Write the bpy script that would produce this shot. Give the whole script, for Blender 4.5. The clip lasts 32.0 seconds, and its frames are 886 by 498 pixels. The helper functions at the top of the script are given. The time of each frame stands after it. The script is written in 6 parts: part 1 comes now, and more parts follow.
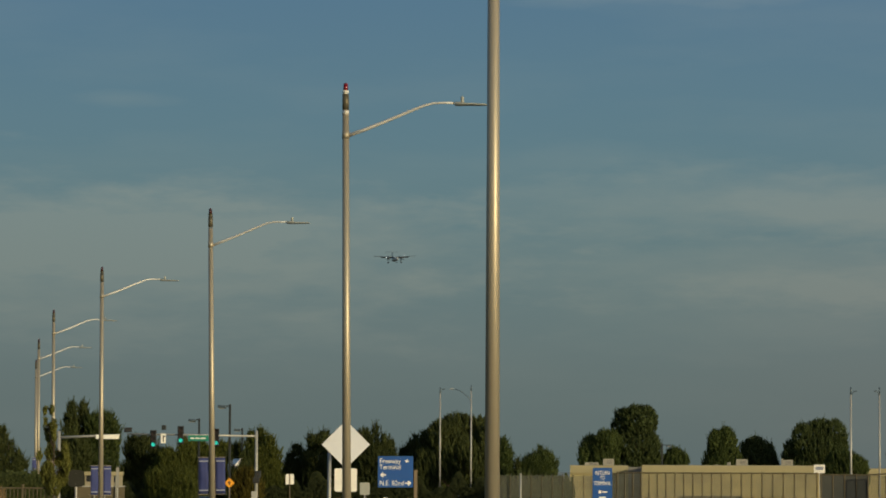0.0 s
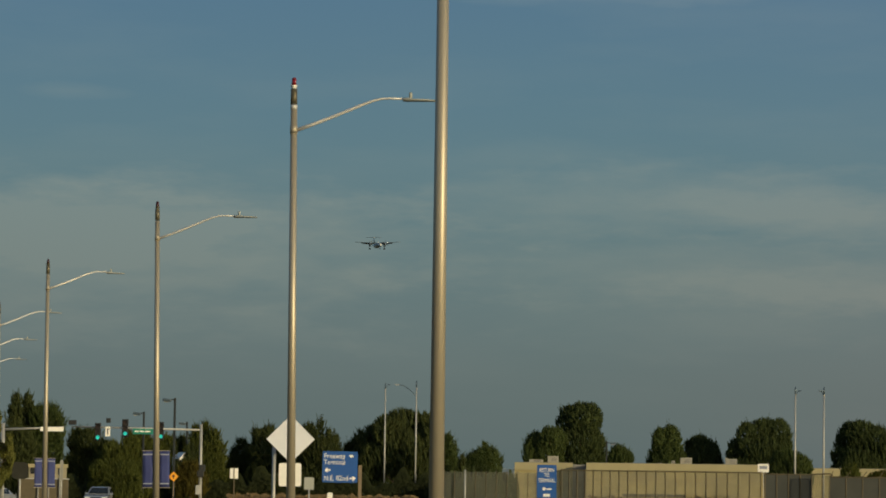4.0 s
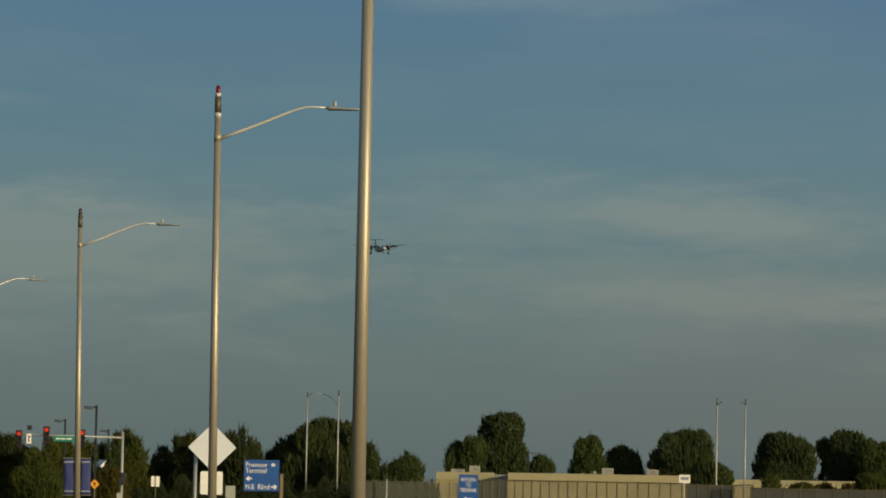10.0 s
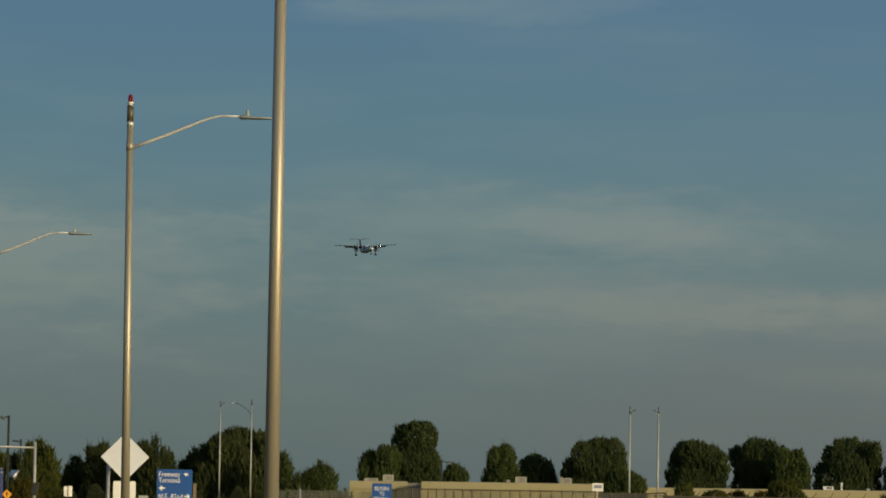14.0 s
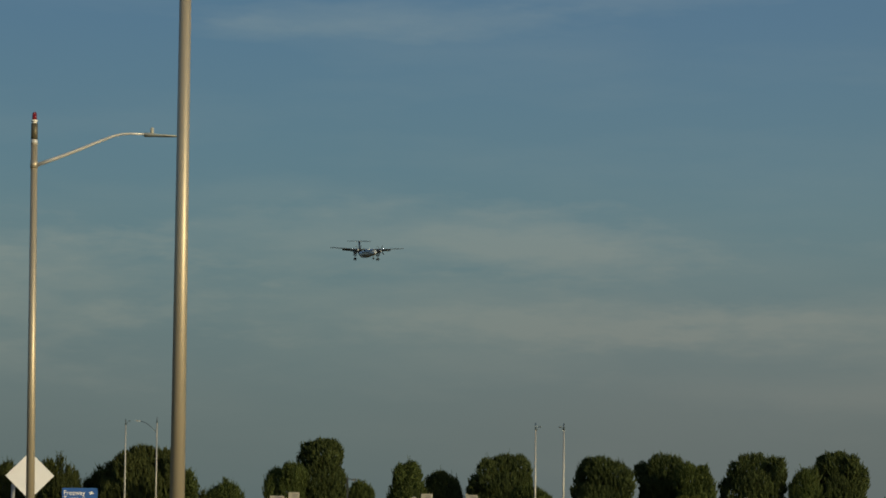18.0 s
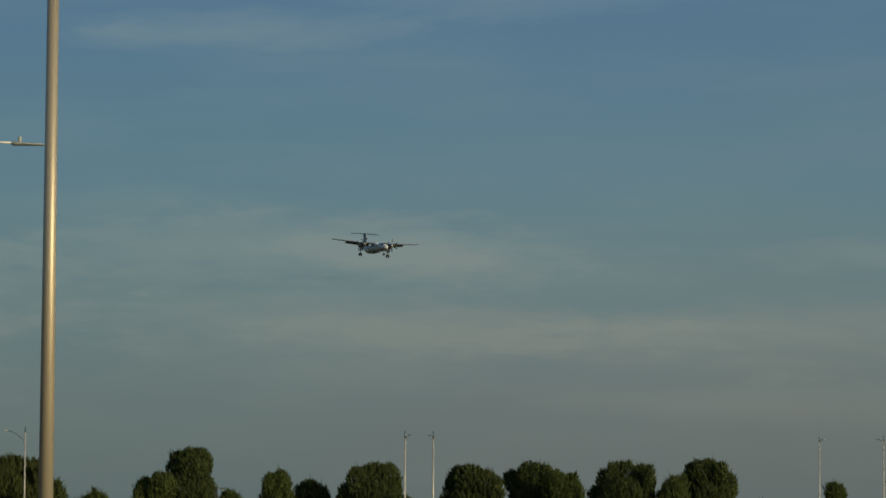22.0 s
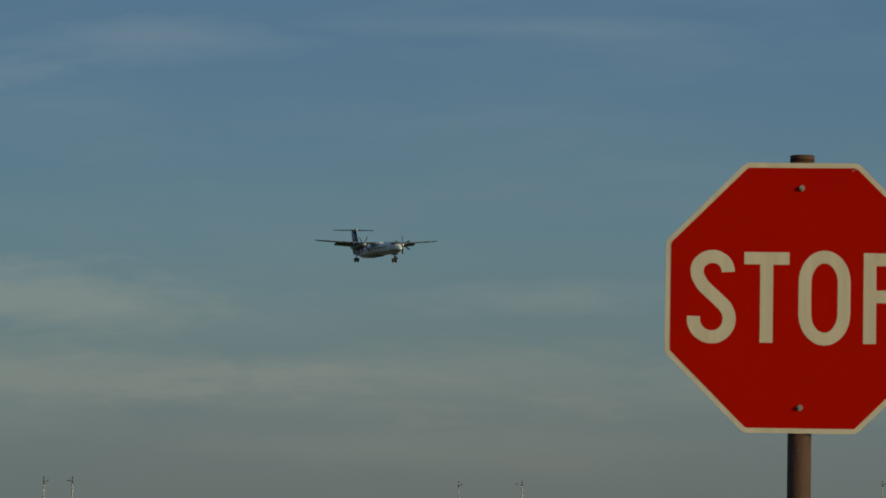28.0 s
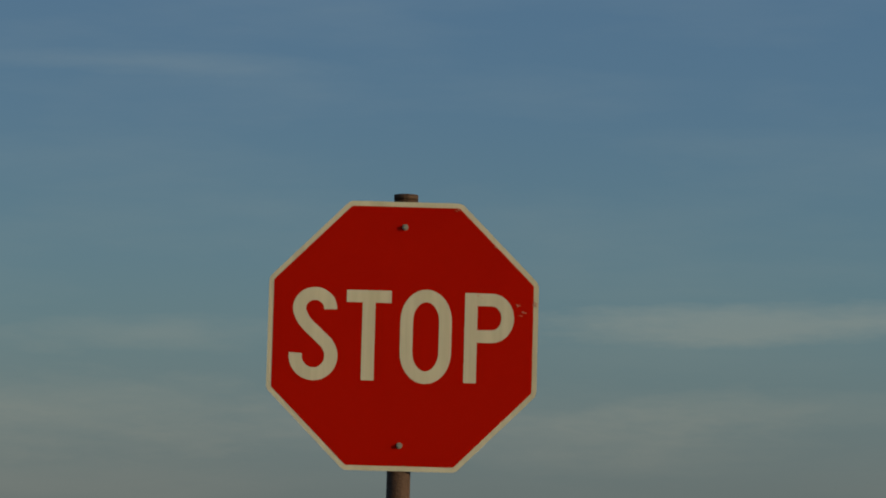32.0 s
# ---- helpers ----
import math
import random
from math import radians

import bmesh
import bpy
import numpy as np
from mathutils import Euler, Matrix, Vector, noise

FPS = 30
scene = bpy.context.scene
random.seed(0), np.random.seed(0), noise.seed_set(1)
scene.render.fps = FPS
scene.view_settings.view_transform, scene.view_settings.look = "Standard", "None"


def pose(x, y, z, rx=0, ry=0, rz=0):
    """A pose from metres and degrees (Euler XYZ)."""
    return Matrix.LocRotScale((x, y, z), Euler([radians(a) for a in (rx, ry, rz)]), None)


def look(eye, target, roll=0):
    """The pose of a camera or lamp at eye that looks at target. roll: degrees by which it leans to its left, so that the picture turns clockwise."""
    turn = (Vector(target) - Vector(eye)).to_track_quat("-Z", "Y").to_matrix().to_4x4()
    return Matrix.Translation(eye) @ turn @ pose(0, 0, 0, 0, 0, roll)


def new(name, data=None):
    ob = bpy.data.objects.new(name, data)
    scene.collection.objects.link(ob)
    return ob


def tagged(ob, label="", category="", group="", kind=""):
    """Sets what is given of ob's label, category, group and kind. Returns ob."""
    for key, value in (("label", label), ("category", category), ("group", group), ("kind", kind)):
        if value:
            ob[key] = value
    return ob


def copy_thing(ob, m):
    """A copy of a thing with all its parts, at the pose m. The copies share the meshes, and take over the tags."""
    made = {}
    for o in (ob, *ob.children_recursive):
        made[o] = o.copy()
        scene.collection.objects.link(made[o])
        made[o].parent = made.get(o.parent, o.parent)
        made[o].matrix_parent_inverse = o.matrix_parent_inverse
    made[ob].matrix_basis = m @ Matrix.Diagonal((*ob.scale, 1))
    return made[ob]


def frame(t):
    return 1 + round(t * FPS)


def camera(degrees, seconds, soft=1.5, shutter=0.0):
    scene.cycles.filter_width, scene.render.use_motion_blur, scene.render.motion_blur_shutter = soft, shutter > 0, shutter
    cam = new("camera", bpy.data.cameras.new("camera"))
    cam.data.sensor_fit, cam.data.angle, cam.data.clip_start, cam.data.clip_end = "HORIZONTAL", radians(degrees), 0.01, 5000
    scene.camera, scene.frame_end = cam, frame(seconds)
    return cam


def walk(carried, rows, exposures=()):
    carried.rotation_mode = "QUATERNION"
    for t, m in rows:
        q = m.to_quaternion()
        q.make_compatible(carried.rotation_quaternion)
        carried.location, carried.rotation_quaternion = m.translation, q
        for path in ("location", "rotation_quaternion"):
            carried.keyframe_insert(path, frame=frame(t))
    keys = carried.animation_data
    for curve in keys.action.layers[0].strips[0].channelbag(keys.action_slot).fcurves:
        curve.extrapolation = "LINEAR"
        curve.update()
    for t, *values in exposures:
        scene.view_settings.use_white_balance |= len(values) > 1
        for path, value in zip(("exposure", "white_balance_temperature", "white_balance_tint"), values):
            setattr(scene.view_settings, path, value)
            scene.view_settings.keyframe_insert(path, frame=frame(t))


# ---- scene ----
HFOV = 13.755
EYE = (0.0, 0.0, 1.65)
cam = camera(HFOV, 32.0, soft=1.8)


def aim(yaw, pitch, roll):
    """The tripod camera's pose: yaw clockwise from north, pitch up, roll to its left, in degrees."""
    y, p = radians(yaw), radians(pitch)
    way = (math.sin(y) * math.cos(p), math.cos(y) * math.cos(p), math.sin(p))
    return look(EYE, [e + 100 * w for e, w in zip(EYE, way)], roll)


# seconds, yaw, pitch, roll of the panning head
PAN = (
    (0, 0.000, 3.826, 0.221),
    (0.5, 0.011, 3.779, 0.536),
    (1, 0.039, 3.772, 0.966),
    (1.5, 0.092, 3.795, 1.065),
    (2, 0.236, 3.843, 0.866),
    (2.5, 0.341, 3.813, 0.648),
    (3, 0.468, 3.790, 0.622),
    (3.5, 0.676, 3.756, 0.710),
    (5.5, 1.028, 3.870, 0.816),
    (6, 1.115, 3.903, 0.855),
    (6.5, 1.255, 3.958, 0.813),
    (7, 1.334, 4.002, 0.909),
    (7.5, 1.425, 4.016, 1.017),
    (8, 1.559, 4.013, 1.039),
    (8.5, 1.605, 3.997, 1.022),
    (9, 1.778, 3.961, 0.894),
    (9.5, 1.949, 3.957, 1.024),
    (10, 2.030, 3.934, 1.081),
    (10.5, 2.111, 3.946, 1.028),
    (11, 2.239, 3.971, 0.846),
    (11.5, 2.459, 3.999, 0.922),
    (12, 2.587, 4.096, 0.938),
    (12.5, 2.768, 4.135, 0.980),
    (13, 2.903, 4.139, 0.989),
    (13.5, 3.160, 4.105, 1.091),
    (14, 3.388, 4.095, 0.886),
    (14.5, 3.561, 4.112, 0.920),
    (16.5, 4.235, 4.265, 0.838),
    (17, 4.471, 4.288, 0.697),
    (17.5, 4.667, 4.314, 0.839),
    (18, 4.867, 4.381, 0.625),
    (18.5, 5.076, 4.409, 0.622),
    (19, 5.274, 4.349, 0.781),
    (19.5, 5.456, 4.290, 0.822),
    (20, 5.696, 4.347, 0.608),
    (20.5, 5.993, 4.365, 0.518),
    (21, 6.313, 4.403, 0.304),
    (21.5, 6.544, 4.462, 0.358),
    (22, 6.913, 4.529, 0.366),
    (22.5, 7.273, 4.581, 0.579),
    (23, 7.593, 4.620, 0.411),
    (23.5, 7.995, 4.643, 0.397),
    (24, 8.392, 4.633, 0.675),
    (24.5, 8.868, 4.704, 0.670),
    (26.5, 10.655, 5.181, 0.098),
    (27, 11.226, 5.327, -0.068),
    (27.5, 11.811, 5.372, 0.080),
    (28, 12.527, 5.250, 0.120),
    (28.5, 13.129, 5.221, 0.179),
    (29, 13.833, 5.241, 0.274),
    (29.5, 14.504, 5.325, 0.339),
    (30, 15.446, 5.446, 0.658),
    (30.5, 16.142, 5.489, 0.542),
    (31, 16.839, 5.871, 0.605),
    (31.5, 17.787, 5.944, 0.762),
    (32, 18.733, 5.845, 0.544),
)
walk(cam, [(t, aim(a, b, c)) for t, a, b, c in PAN])

# ---- sky, sun ----
SUN_AZ, SUN_EL = 137.0, 11.0
world = bpy.data.worlds.new("sky")
scene.world = world
world.use_nodes = True
WN, WL = world.node_tree.nodes, world.node_tree.links
WN.clear()


def wnode(kind, **inputs):
    n = WN.new(kind)
    for k, v in inputs.items():
        n.inputs[int(k[1:])].default_value = v
    return n


def wmath(op, a, b=None, clamp=False):
    n = WN.new("ShaderNodeMath")
    n.operation, n.use_clamp = op, clamp
    for i, v in enumerate((a, b)):
        if v is None:
            continue
        if isinstance(v, (int, float)):
            n.inputs[i].default_value = v
        else:
            WL.new(v, n.inputs[i])
    return n.outputs[0]


def wmix(fac, a, b):
    n = WN.new("ShaderNodeMix")
    n.data_type = "RGBA"
    for i, v in ((0, fac), (6, a), (7, b)):
        if isinstance(v, (int, float, tuple)):
            n.inputs[i].default_value = v
        else:
            WL.new(v, n.inputs[i])
    return n.outputs[2]


def wramp(fac, stops):
    n = WN.new("ShaderNodeValToRGB")
    n.color_ramp.interpolation = "B_SPLINE"
    el = n.color_ramp.elements
    while len(el) < len(stops):
        el.new(0.5)
    for e, (p, c) in zip(el, stops):
        e.position, e.color = p, (*c, 1)
    WL.new(fac, n.inputs[0])
    return n.outputs[0]


def build_sky():
    sky = WN.new("ShaderNodeTexSky")
    sky.sky_type, sky.sun_disc = "NISHITA", False
    sky.sun_elevation, sky.sun_rotation = radians(SUN_EL), radians(SUN_AZ)
    sky.air_density, sky.dust_density, sky.ozone_density = 1.0, 1.6, 1.5
    dim = WN.new("ShaderNodeVectorMath")
    dim.operation = "SCALE"
    dim.inputs[3].default_value = 0.1
    WL.new(sky.outputs[0], dim.inputs[0])
    tc = WN.new("ShaderNodeTexCoord")
    sep = WN.new("ShaderNodeSeparateXYZ")
    WL.new(tc.outputs["Generated"], sep.inputs[0])
    az = wmath("MULTIPLY", wmath("ARCTAN2", sep.outputs[0], sep.outputs[1]), 180 / math.pi)
    el = wmath("MULTIPLY", wmath("ARCSINE", sep.outputs[2]), 180 / math.pi)
    # haze near the horizon, thinning upwards
    haze = wramp(wmath("DIVIDE", el, 20.0, clamp=True), (
        (0.0, (0.108, 0.142, 0.143)), (0.06, (0.124, 0.157, 0.150)), (0.12, (0.139, 0.180, 0.176)), (0.20, (0.134, 0.204, 0.212)),
        (0.28, (0.118, 0.207, 0.245)), (0.40, (0.094, 0.182, 0.268)), (0.6, (0.080, 0.160, 0.270)), (1.0, (0.075, 0.150, 0.280))))
    # thin cloud: long uneven streaks
    vec = WN.new("ShaderNodeCombineXYZ")
    WL.new(wmath("MULTIPLY", az, 0.16), vec.inputs[0])
    WL.new(wmath("MULTIPLY", el, 0.75), vec.inputs[1])
    nz = wnode("ShaderNodeTexNoise", _2=1.0, _3=5.0, _4=0.55)
    WL.new(vec.outputs[0], nz.inputs["Vector"])
    fine = WN.new("ShaderNodeCombineXYZ")
    WL.new(wmath("MULTIPLY", az, 0.7), fine.inputs[0])
    WL.new(wmath("MULTIPLY", el, 2.6), fine.inputs[1])
    nf = wnode("ShaderNodeTexNoise", _2=1.0, _3=4.0, _4=0.6)
    WL.new(fine.outputs[0], nf.inputs["Vector"])
    cover = wmath("MULTIPLY", wmath("SUBTRACT", nz.outputs["Fac"], 0.46), 2.2, clamp=True)
    cover = wmath("MULTIPLY", cover, 0.45)
    # the larger veils: azimuth, elevation, half-width, half-height (degrees), density
    wob = wmath("MULTIPLY", wmath("SUBTRACT", nf.outputs["Fac"], 0.5), 1.3)
    wob2 = wmath("MULTIPLY", wmath("SUBTRACT", nz.outputs["Fac"], 0.5), 1.6)
    for a0, e0, wa, we, d in VEILS:
        dx = wmath("DIVIDE", wmath("SUBTRACT", az, a0), wa)
        dy = wmath("DIVIDE", wmath("ADD", wmath("SUBTRACT", el, e0), wmath("MULTIPLY", wob2, we)), we)
        r = wmath("SQRT", wmath("ADD", wmath("MULTIPLY", dx, dx), wmath("MULTIPLY", dy, dy)))
        r = wmath("ADD", r, wob)
        v = wmath("SMOOTH_MIN", wmath("SUBTRACT", 1.0, r), 1.0)
        v = wmath("MULTIPLY", wmath("MAXIMUM", v, 0.0), d)
        cover = wmath("ADD", cover, v, clamp=True)
    cloud = wramp(wmath("DIVIDE", el, 20.0, clamp=True), (
        (0.0, (0.150, 0.175, 0.165)), (0.12, (0.195, 0.222, 0.200)), (0.24, (0.225, 0.272, 0.250)), (0.42, (0.185, 0.262, 0.310)), (1.0, (0.2, 0.26, 0.33))))
    seen = wmix(wmath("MULTIPLY", cover, 0.8), haze, cloud)
    # a shade bluer away from the sun, a shade warmer towards it
    tint = wramp(wmath("DIVIDE", wmath("ADD", az, 10.0), 30.0, clamp=True), ((0.0, (0.98, 1.265, 1.47)), (0.42, (0.95, 1.09, 1.205)), (0.65, (1.028, 0.99, 0.97)), (0.88, (0.99, 0.985, 0.98)), (1.0, (0.945, 0.955, 0.96))))
    mul = WN.new("ShaderNodeVectorMath")
    mul.operation = "MULTIPLY"
    WL.new(seen, mul.inputs[0])
    WL.new(tint, mul.inputs[1])
    seen = mul.outputs[0]
    # low in the south-east quarter the haze is warmer and greyer
    low = wmath("MULTIPLY", wmath("DIVIDE", wmath("SUBTRACT", az, 3.0), 5.0, clamp=True), wmath("DIVIDE", wmath("SUBTRACT", 5.0, el), 3.0, clamp=True))
    warm = WN.new("ShaderNodeVectorMath")
    warm.operation = "MULTIPLY"
    WL.new(seen, warm.inputs[0])
    warm.inputs[1].default_value = (1.06, 1.0, 0.985)
    seen = wmix(low, seen, warm.outputs[0])
    # the haze belt gives way to the clear sky above
    up = wmath("DIVIDE", wmath("SUBTRACT", el, 14.0), 16.0, clamp=True)
    # towards the sun the belt is the bright evening sky itself
    sunward = wmath("COSINE", wmath("SUBTRACT", wmath("ARCTAN2", sep.outputs[0], sep.outputs[1]), radians(SUN_AZ)))
    up = wmath("MAXIMUM", up, wmath("DIVIDE", wmath("SUBTRACT", sunward, 0.0), 0.7, clamp=True))
    back = WN.new("ShaderNodeBackground")
    WL.new(wmix(up, seen, dim.outputs[0]), back.inputs[0])
    out = WN.new("ShaderNodeOutputWorld")
    WL.new(back.outputs[0], out.inputs[0])


VEILS = (
    (4.4, 4.5, 5.2, 0.65, 0.85), (-5.6, 4.1, 4.2, 0.75, 0.9), (8.0, 3.2, 4.5, 0.45, 0.6), (-5.0, 6.1, 1.0, 0.16, 0.35),
    (4.0, 7.95, 3.6, 0.32, 0.6), (1.6, 7.75, 1.2, 0.25, 0.45), (8.0, 8.4, 3.0, 0.42, 0.55), (14.0, 8.7, 3.6, 0.22, 0.35),
    (6.6, 4.4, 2.6, 0.70, 0.5), (14.0, 4.4, 3.0, 0.32, 0.6), (12.5, 3.2, 5.0, 0.70, 0.75), (23.8, 4.72, 5.2, 0.36, 1.3), (18.5, 3.0, 5.0, 0.55, 0.4),
    (-4.5, 3.6, 6.5, 1.6, 0.85), (-2.0, 3.9, 3.0, 1.2, 0.4), (-5.0, 2.4, 6.0, 0.6, 0.3), (5.0, 3.4, 5.5, 0.65, 0.7), (12.0, 2.2, 6.0, 0.4, 0.35), (24.0, 3.3, 4.0, 0.4, 0.5),
    (21.5, 3.0, 3.5, 0.8, 0.45), (5.0, 2.7, 3.6, 0.8, 0.4), (2.5, 5.2, 2.2, 0.35, 0.3),
)
build_sky()

sun = new("sun", bpy.data.lights.new("sun", "SUN"))
sun.data.energy, sun.data.angle, sun.data.color = 2.45, radians(0.6), (1.0, 0.86, 0.54)
_a, _e = radians(SUN_AZ), radians(SUN_EL)
sun.matrix_world = look((math.sin(_a) * math.cos(_e) * 50, math.cos(_a) * math.cos(_e) * 50, math.sin(_e) * 50), (0, 0, 0))


# ---- materials ----
def material(name, base, rough=0.6, metal=0.0, vary=0.15, scale=8.0, bump=0.0, bump_scale=40.0, island=0.0, stain=None, stretch=(1, 1, 1), emit=None, power=0.0, alpha=1.0, spec=0.5, through_light=0.0):
    """A surface with two scales of variation, optional stains, bump and a difference from piece to piece."""
    m = bpy.data.materials.new(name)
    m.use_nodes = True
    nt = m.node_tree
    N, L = nt.nodes, nt.links
    b = N["Principled BSDF"]
    b.inputs["Roughness"].default_value, b.inputs["Metallic"].default_value = rough, metal
    b.inputs["Specular IOR Level"].default_value = spec
    b.inputs["Alpha"].default_value = alpha
    tc = N.new("ShaderNodeTexCoord")
    mp = N.new("ShaderNodeMapping")
    mp.inputs["Scale"].default_value = stretch
    L.new(tc.outputs["Object"], mp.inputs[0])
    n1, n2 = N.new("ShaderNodeTexNoise"), N.new("ShaderNodeTexNoise")
    n1.inputs["Scale"].default_value, n2.inputs["Scale"].default_value = scale, scale * 0.13
    n1.inputs["Detail"].default_value = 5
    for n in (n1, n2):
        L.new(mp.outputs[0], n.inputs["Vector"])
    add = N.new("ShaderNodeMath")
    add.operation = "ADD"
    L.new(n1.outputs["Fac"], add.inputs[0])
    L.new(n2.outputs["Fac"], add.inputs[1])
    rng = N.new("ShaderNodeMapRange")
    for i, v in ((1, 0.55), (2, 1.45), (3, 1 - vary), (4, 1 + vary)):
        rng.inputs[i].default_value = v
    L.new(add.outputs[0], rng.inputs[0])
    val = rng.outputs[0]
    if island:
        geo = N.new("ShaderNodeNewGeometry")
        r2 = N.new("ShaderNodeMapRange")
        r2.inputs[3].default_value, r2.inputs[4].default_value = 1 - island, 1 + island
        L.new(geo.outputs["Random Per Island"], r2.inputs[0])
        mu = N.new("ShaderNodeMath")
        mu.operation = "MULTIPLY"
        L.new(val, mu.inputs[0])
        L.new(r2.outputs[0], mu.inputs[1])
        val = mu.outputs[0]
    sc = N.new("ShaderNodeVectorMath")
    sc.operation = "SCALE"
    sc.inputs[0].default_value = base
    L.new(val, sc.inputs[3])
    col = sc.outputs[0]
    if stain:
        n3 = N.new("ShaderNodeTexNoise")
        n3.inputs["Scale"].default_value, n3.inputs["Detail"].default_value = stain[1], 6
        L.new(mp.outputs[0], n3.inputs["Vector"])
        r3 = N.new("ShaderNodeMapRange")
        r3.inputs[1].default_value, r3.inputs[2].default_value, r3.inputs[4].default_value = stain[2], stain[2] + 0.18, stain[3]
        L.new(n3.outputs["Fac"], r3.inputs[0])
        mx = N.new("ShaderNodeMix")
        mx.data_type = "RGBA"
        L.new(r3.outputs[0], mx.inputs[0])
        L.new(col, mx.inputs[6])
        mx.inputs[7].default_value = (*stain[0], 1)
        col = mx.outputs[2]
    L.new(col, b.inputs["Base Color"])
    if bump:
        n4 = N.new("ShaderNodeTexNoise")
        n4.inputs["Scale"].default_value, n4.inputs["Detail"].default_value = bump_scale, 4
        L.new(mp.outputs[0], n4.inputs["Vector"])
        bp = N.new("ShaderNodeBump")
        bp.inputs["Strength"].default_value, bp.inputs["Distance"].default_value = bump, 0.02
        L.new(n4.outputs["Fac"], bp.inputs["Height"])
        L.new(bp.outputs[0], b.inputs["Normal"])
    if through_light:
        tl, ms = N.new("ShaderNodeBsdfTranslucent"), N.new("ShaderNodeMixShader")
        ms.inputs[0].default_value = through_light
        L.new(col, tl.inputs["Color"])
        L.new(b.outputs[0], ms.inputs[1])
        L.new(tl.outputs[0], ms.inputs[2])
        L.new(ms.outputs[0], N["Material Output"].inputs["Surface"])
    if emit:
        b.inputs["Emission Color"].default_value, b.inputs["Emission Strength"].default_value = (*emit, 1), power
    return m


M = {}
M["steel"] = material("galvanised_steel", (0.43, 0.377, 0.278), 0.47, 0.5, 0.03, 1.6, 0.0, 60, stretch=(4, 4, 0.25), stain=((0.33, 0.29, 0.21), 1.2, 0.62, 0.2))
M["arm_steel"] = material("bright_galvanised_arm", (0.62, 0.60, 0.545), 0.45, 0.3, 0.08, 5.0)
M["lum"] = material("olive_cream_casing", (0.36, 0.37, 0.33), 0.5, 0.1, 0.08, 6.0)
M["lamp_grey"] = material("grey_lamp_casing", (0.085, 0.115, 0.135), 0.3, 0.3, 0.1, 4.0)
M["steel_far"] = material("weathered_steel", (0.42, 0.41, 0.37), 0.55, 0.35, 0.12, 3.0)
M["dark_steel"] = material("bronze_painted_steel", (0.016, 0.021, 0.022), 0.5, 0.2, 0.2, 4.0)
M["collar"] = material("weathered_collar", (0.12, 0.105, 0.065), 0.5, 0.3, 0.4, 12.0)
M["red_glass"] = material("red_glass", (0.17, 0.006, 0.010), 0.12, 0, 0.1, 6.0)
M["red_dull"] = material("dull_red_glass", (0.045, 0.008, 0.008), 0.3, 0, 0.2, 6.0)
M["white_plastic"] = material("white_plastic", (0.75, 0.74, 0.68), 0.4, 0, 0.06, 6.0)
M["alu_sign"] = material("bare_aluminium_sheet", (0.72, 0.73, 0.75), 0.6, 0.05, 0.06, 3.0, stain=((0.5, 0.46, 0.42), 1.5, 0.55, 0.4))
M["sign_white"] = material("white_sign_sheeting", (0.86, 0.83, 0.74), 0.5, 0, 0.07, 7.0)
M["grey_sign"] = material("dull_grey_sheet", (0.36, 0.37, 0.32), 0.7, 0.1, 0.1, 4.0)
M["sign_blue"] = material("blue_sign_sheeting", (0.012, 0.085, 0.31), 0.45, 0, 0.10, 4.0)
M["sign_orange"] = material("amber_sign_sheeting", (0.85, 0.36, 0.012), 0.5, 0, 0.08, 5.0)
M["sign_green"] = material("green_sign_sheeting", (0.006, 0.20, 0.14), 0.5, 0, 0.08, 5.0)
M["sign_dark"] = material("dark_sign_back", (0.028, 0.028, 0.021), 0.8, 0, 0.2, 4.0, spec=0.2)
M["wood"] = material("weathered_timber", (0.20, 0.15, 0.09), 0.8, 0, 0.2, 10.0, stretch=(4, 4, 0.5))
M["banner"] = material("blue_banner_cloth", (0.036, 0.048, 0.16), 0.8, 0, 0.12, 5.0, 0.1, 9)
M["banner_pale"] = material("pale_banner_band", (0.28, 0.30, 0.36), 0.8, 0, 0.08, 5.0)
M["black"] = material("black_housing", (0.008, 0.009, 0.009), 0.55, 0, 0.2, 6.0)
M["lens_red"] = material("lit_red_lens", (0.3, 0.01, 0.005), 0.3, emit=(1.0, 0.045, 0.01), power=0.6)
M["lens_amber"] = material("lit_amber_lens", (0.4, 0.12, 0.01), 0.3, emit=(1.0, 0.16, 0.02), power=0.7)
M["lens_green"] = material("lit_green_lens", (0.01, 0.3, 0.2), 0.3, emit=(0.03, 0.85, 0.66), power=0.55)
M["lens_off"] = material("unlit_lens", (0.03, 0.018, 0.014), 0.35)
M["stop_red"] = material("red_sign_sheeting", (0.325, 0.0048, 0.0003), 0.9, 0, 0.05, 2.5, stain=((0.295, 0.0036, 0.0004), 3.0, 0.52, 0.6), spec=0.02)
M["stop_white"] = material("cream_sign_sheeting", (0.465, 0.43, 0.33), 0.55, 0, 0.15, 60.0, stretch=(1, 1, 0.08), stain=((0.33, 0.305, 0.21), 9.0, 0.50, 0.6), spec=0.3)
M["scuff"] = material("scuffed_metal", (0.44, 0.17, 0.11), 0.6, 0, 0.2, 40.0)
M["rust"] = material("rusted_brown_pipe", (0.060, 0.027, 0.012), 0.75, 0.1, 0.35, 18.0, 0.25, 120, stain=((0.04, 0.02, 0.012), 9.0, 0.5, 0.8))
M["bolt"] = material("zinc_bolt", (0.26, 0.24, 0.20), 0.55, 0.5, 0.25, 60.0)
M["bark"] = material("bark", (0.10, 0.075, 0.05), 0.9, 0, 0.3, 6.0, 0.6, 20)
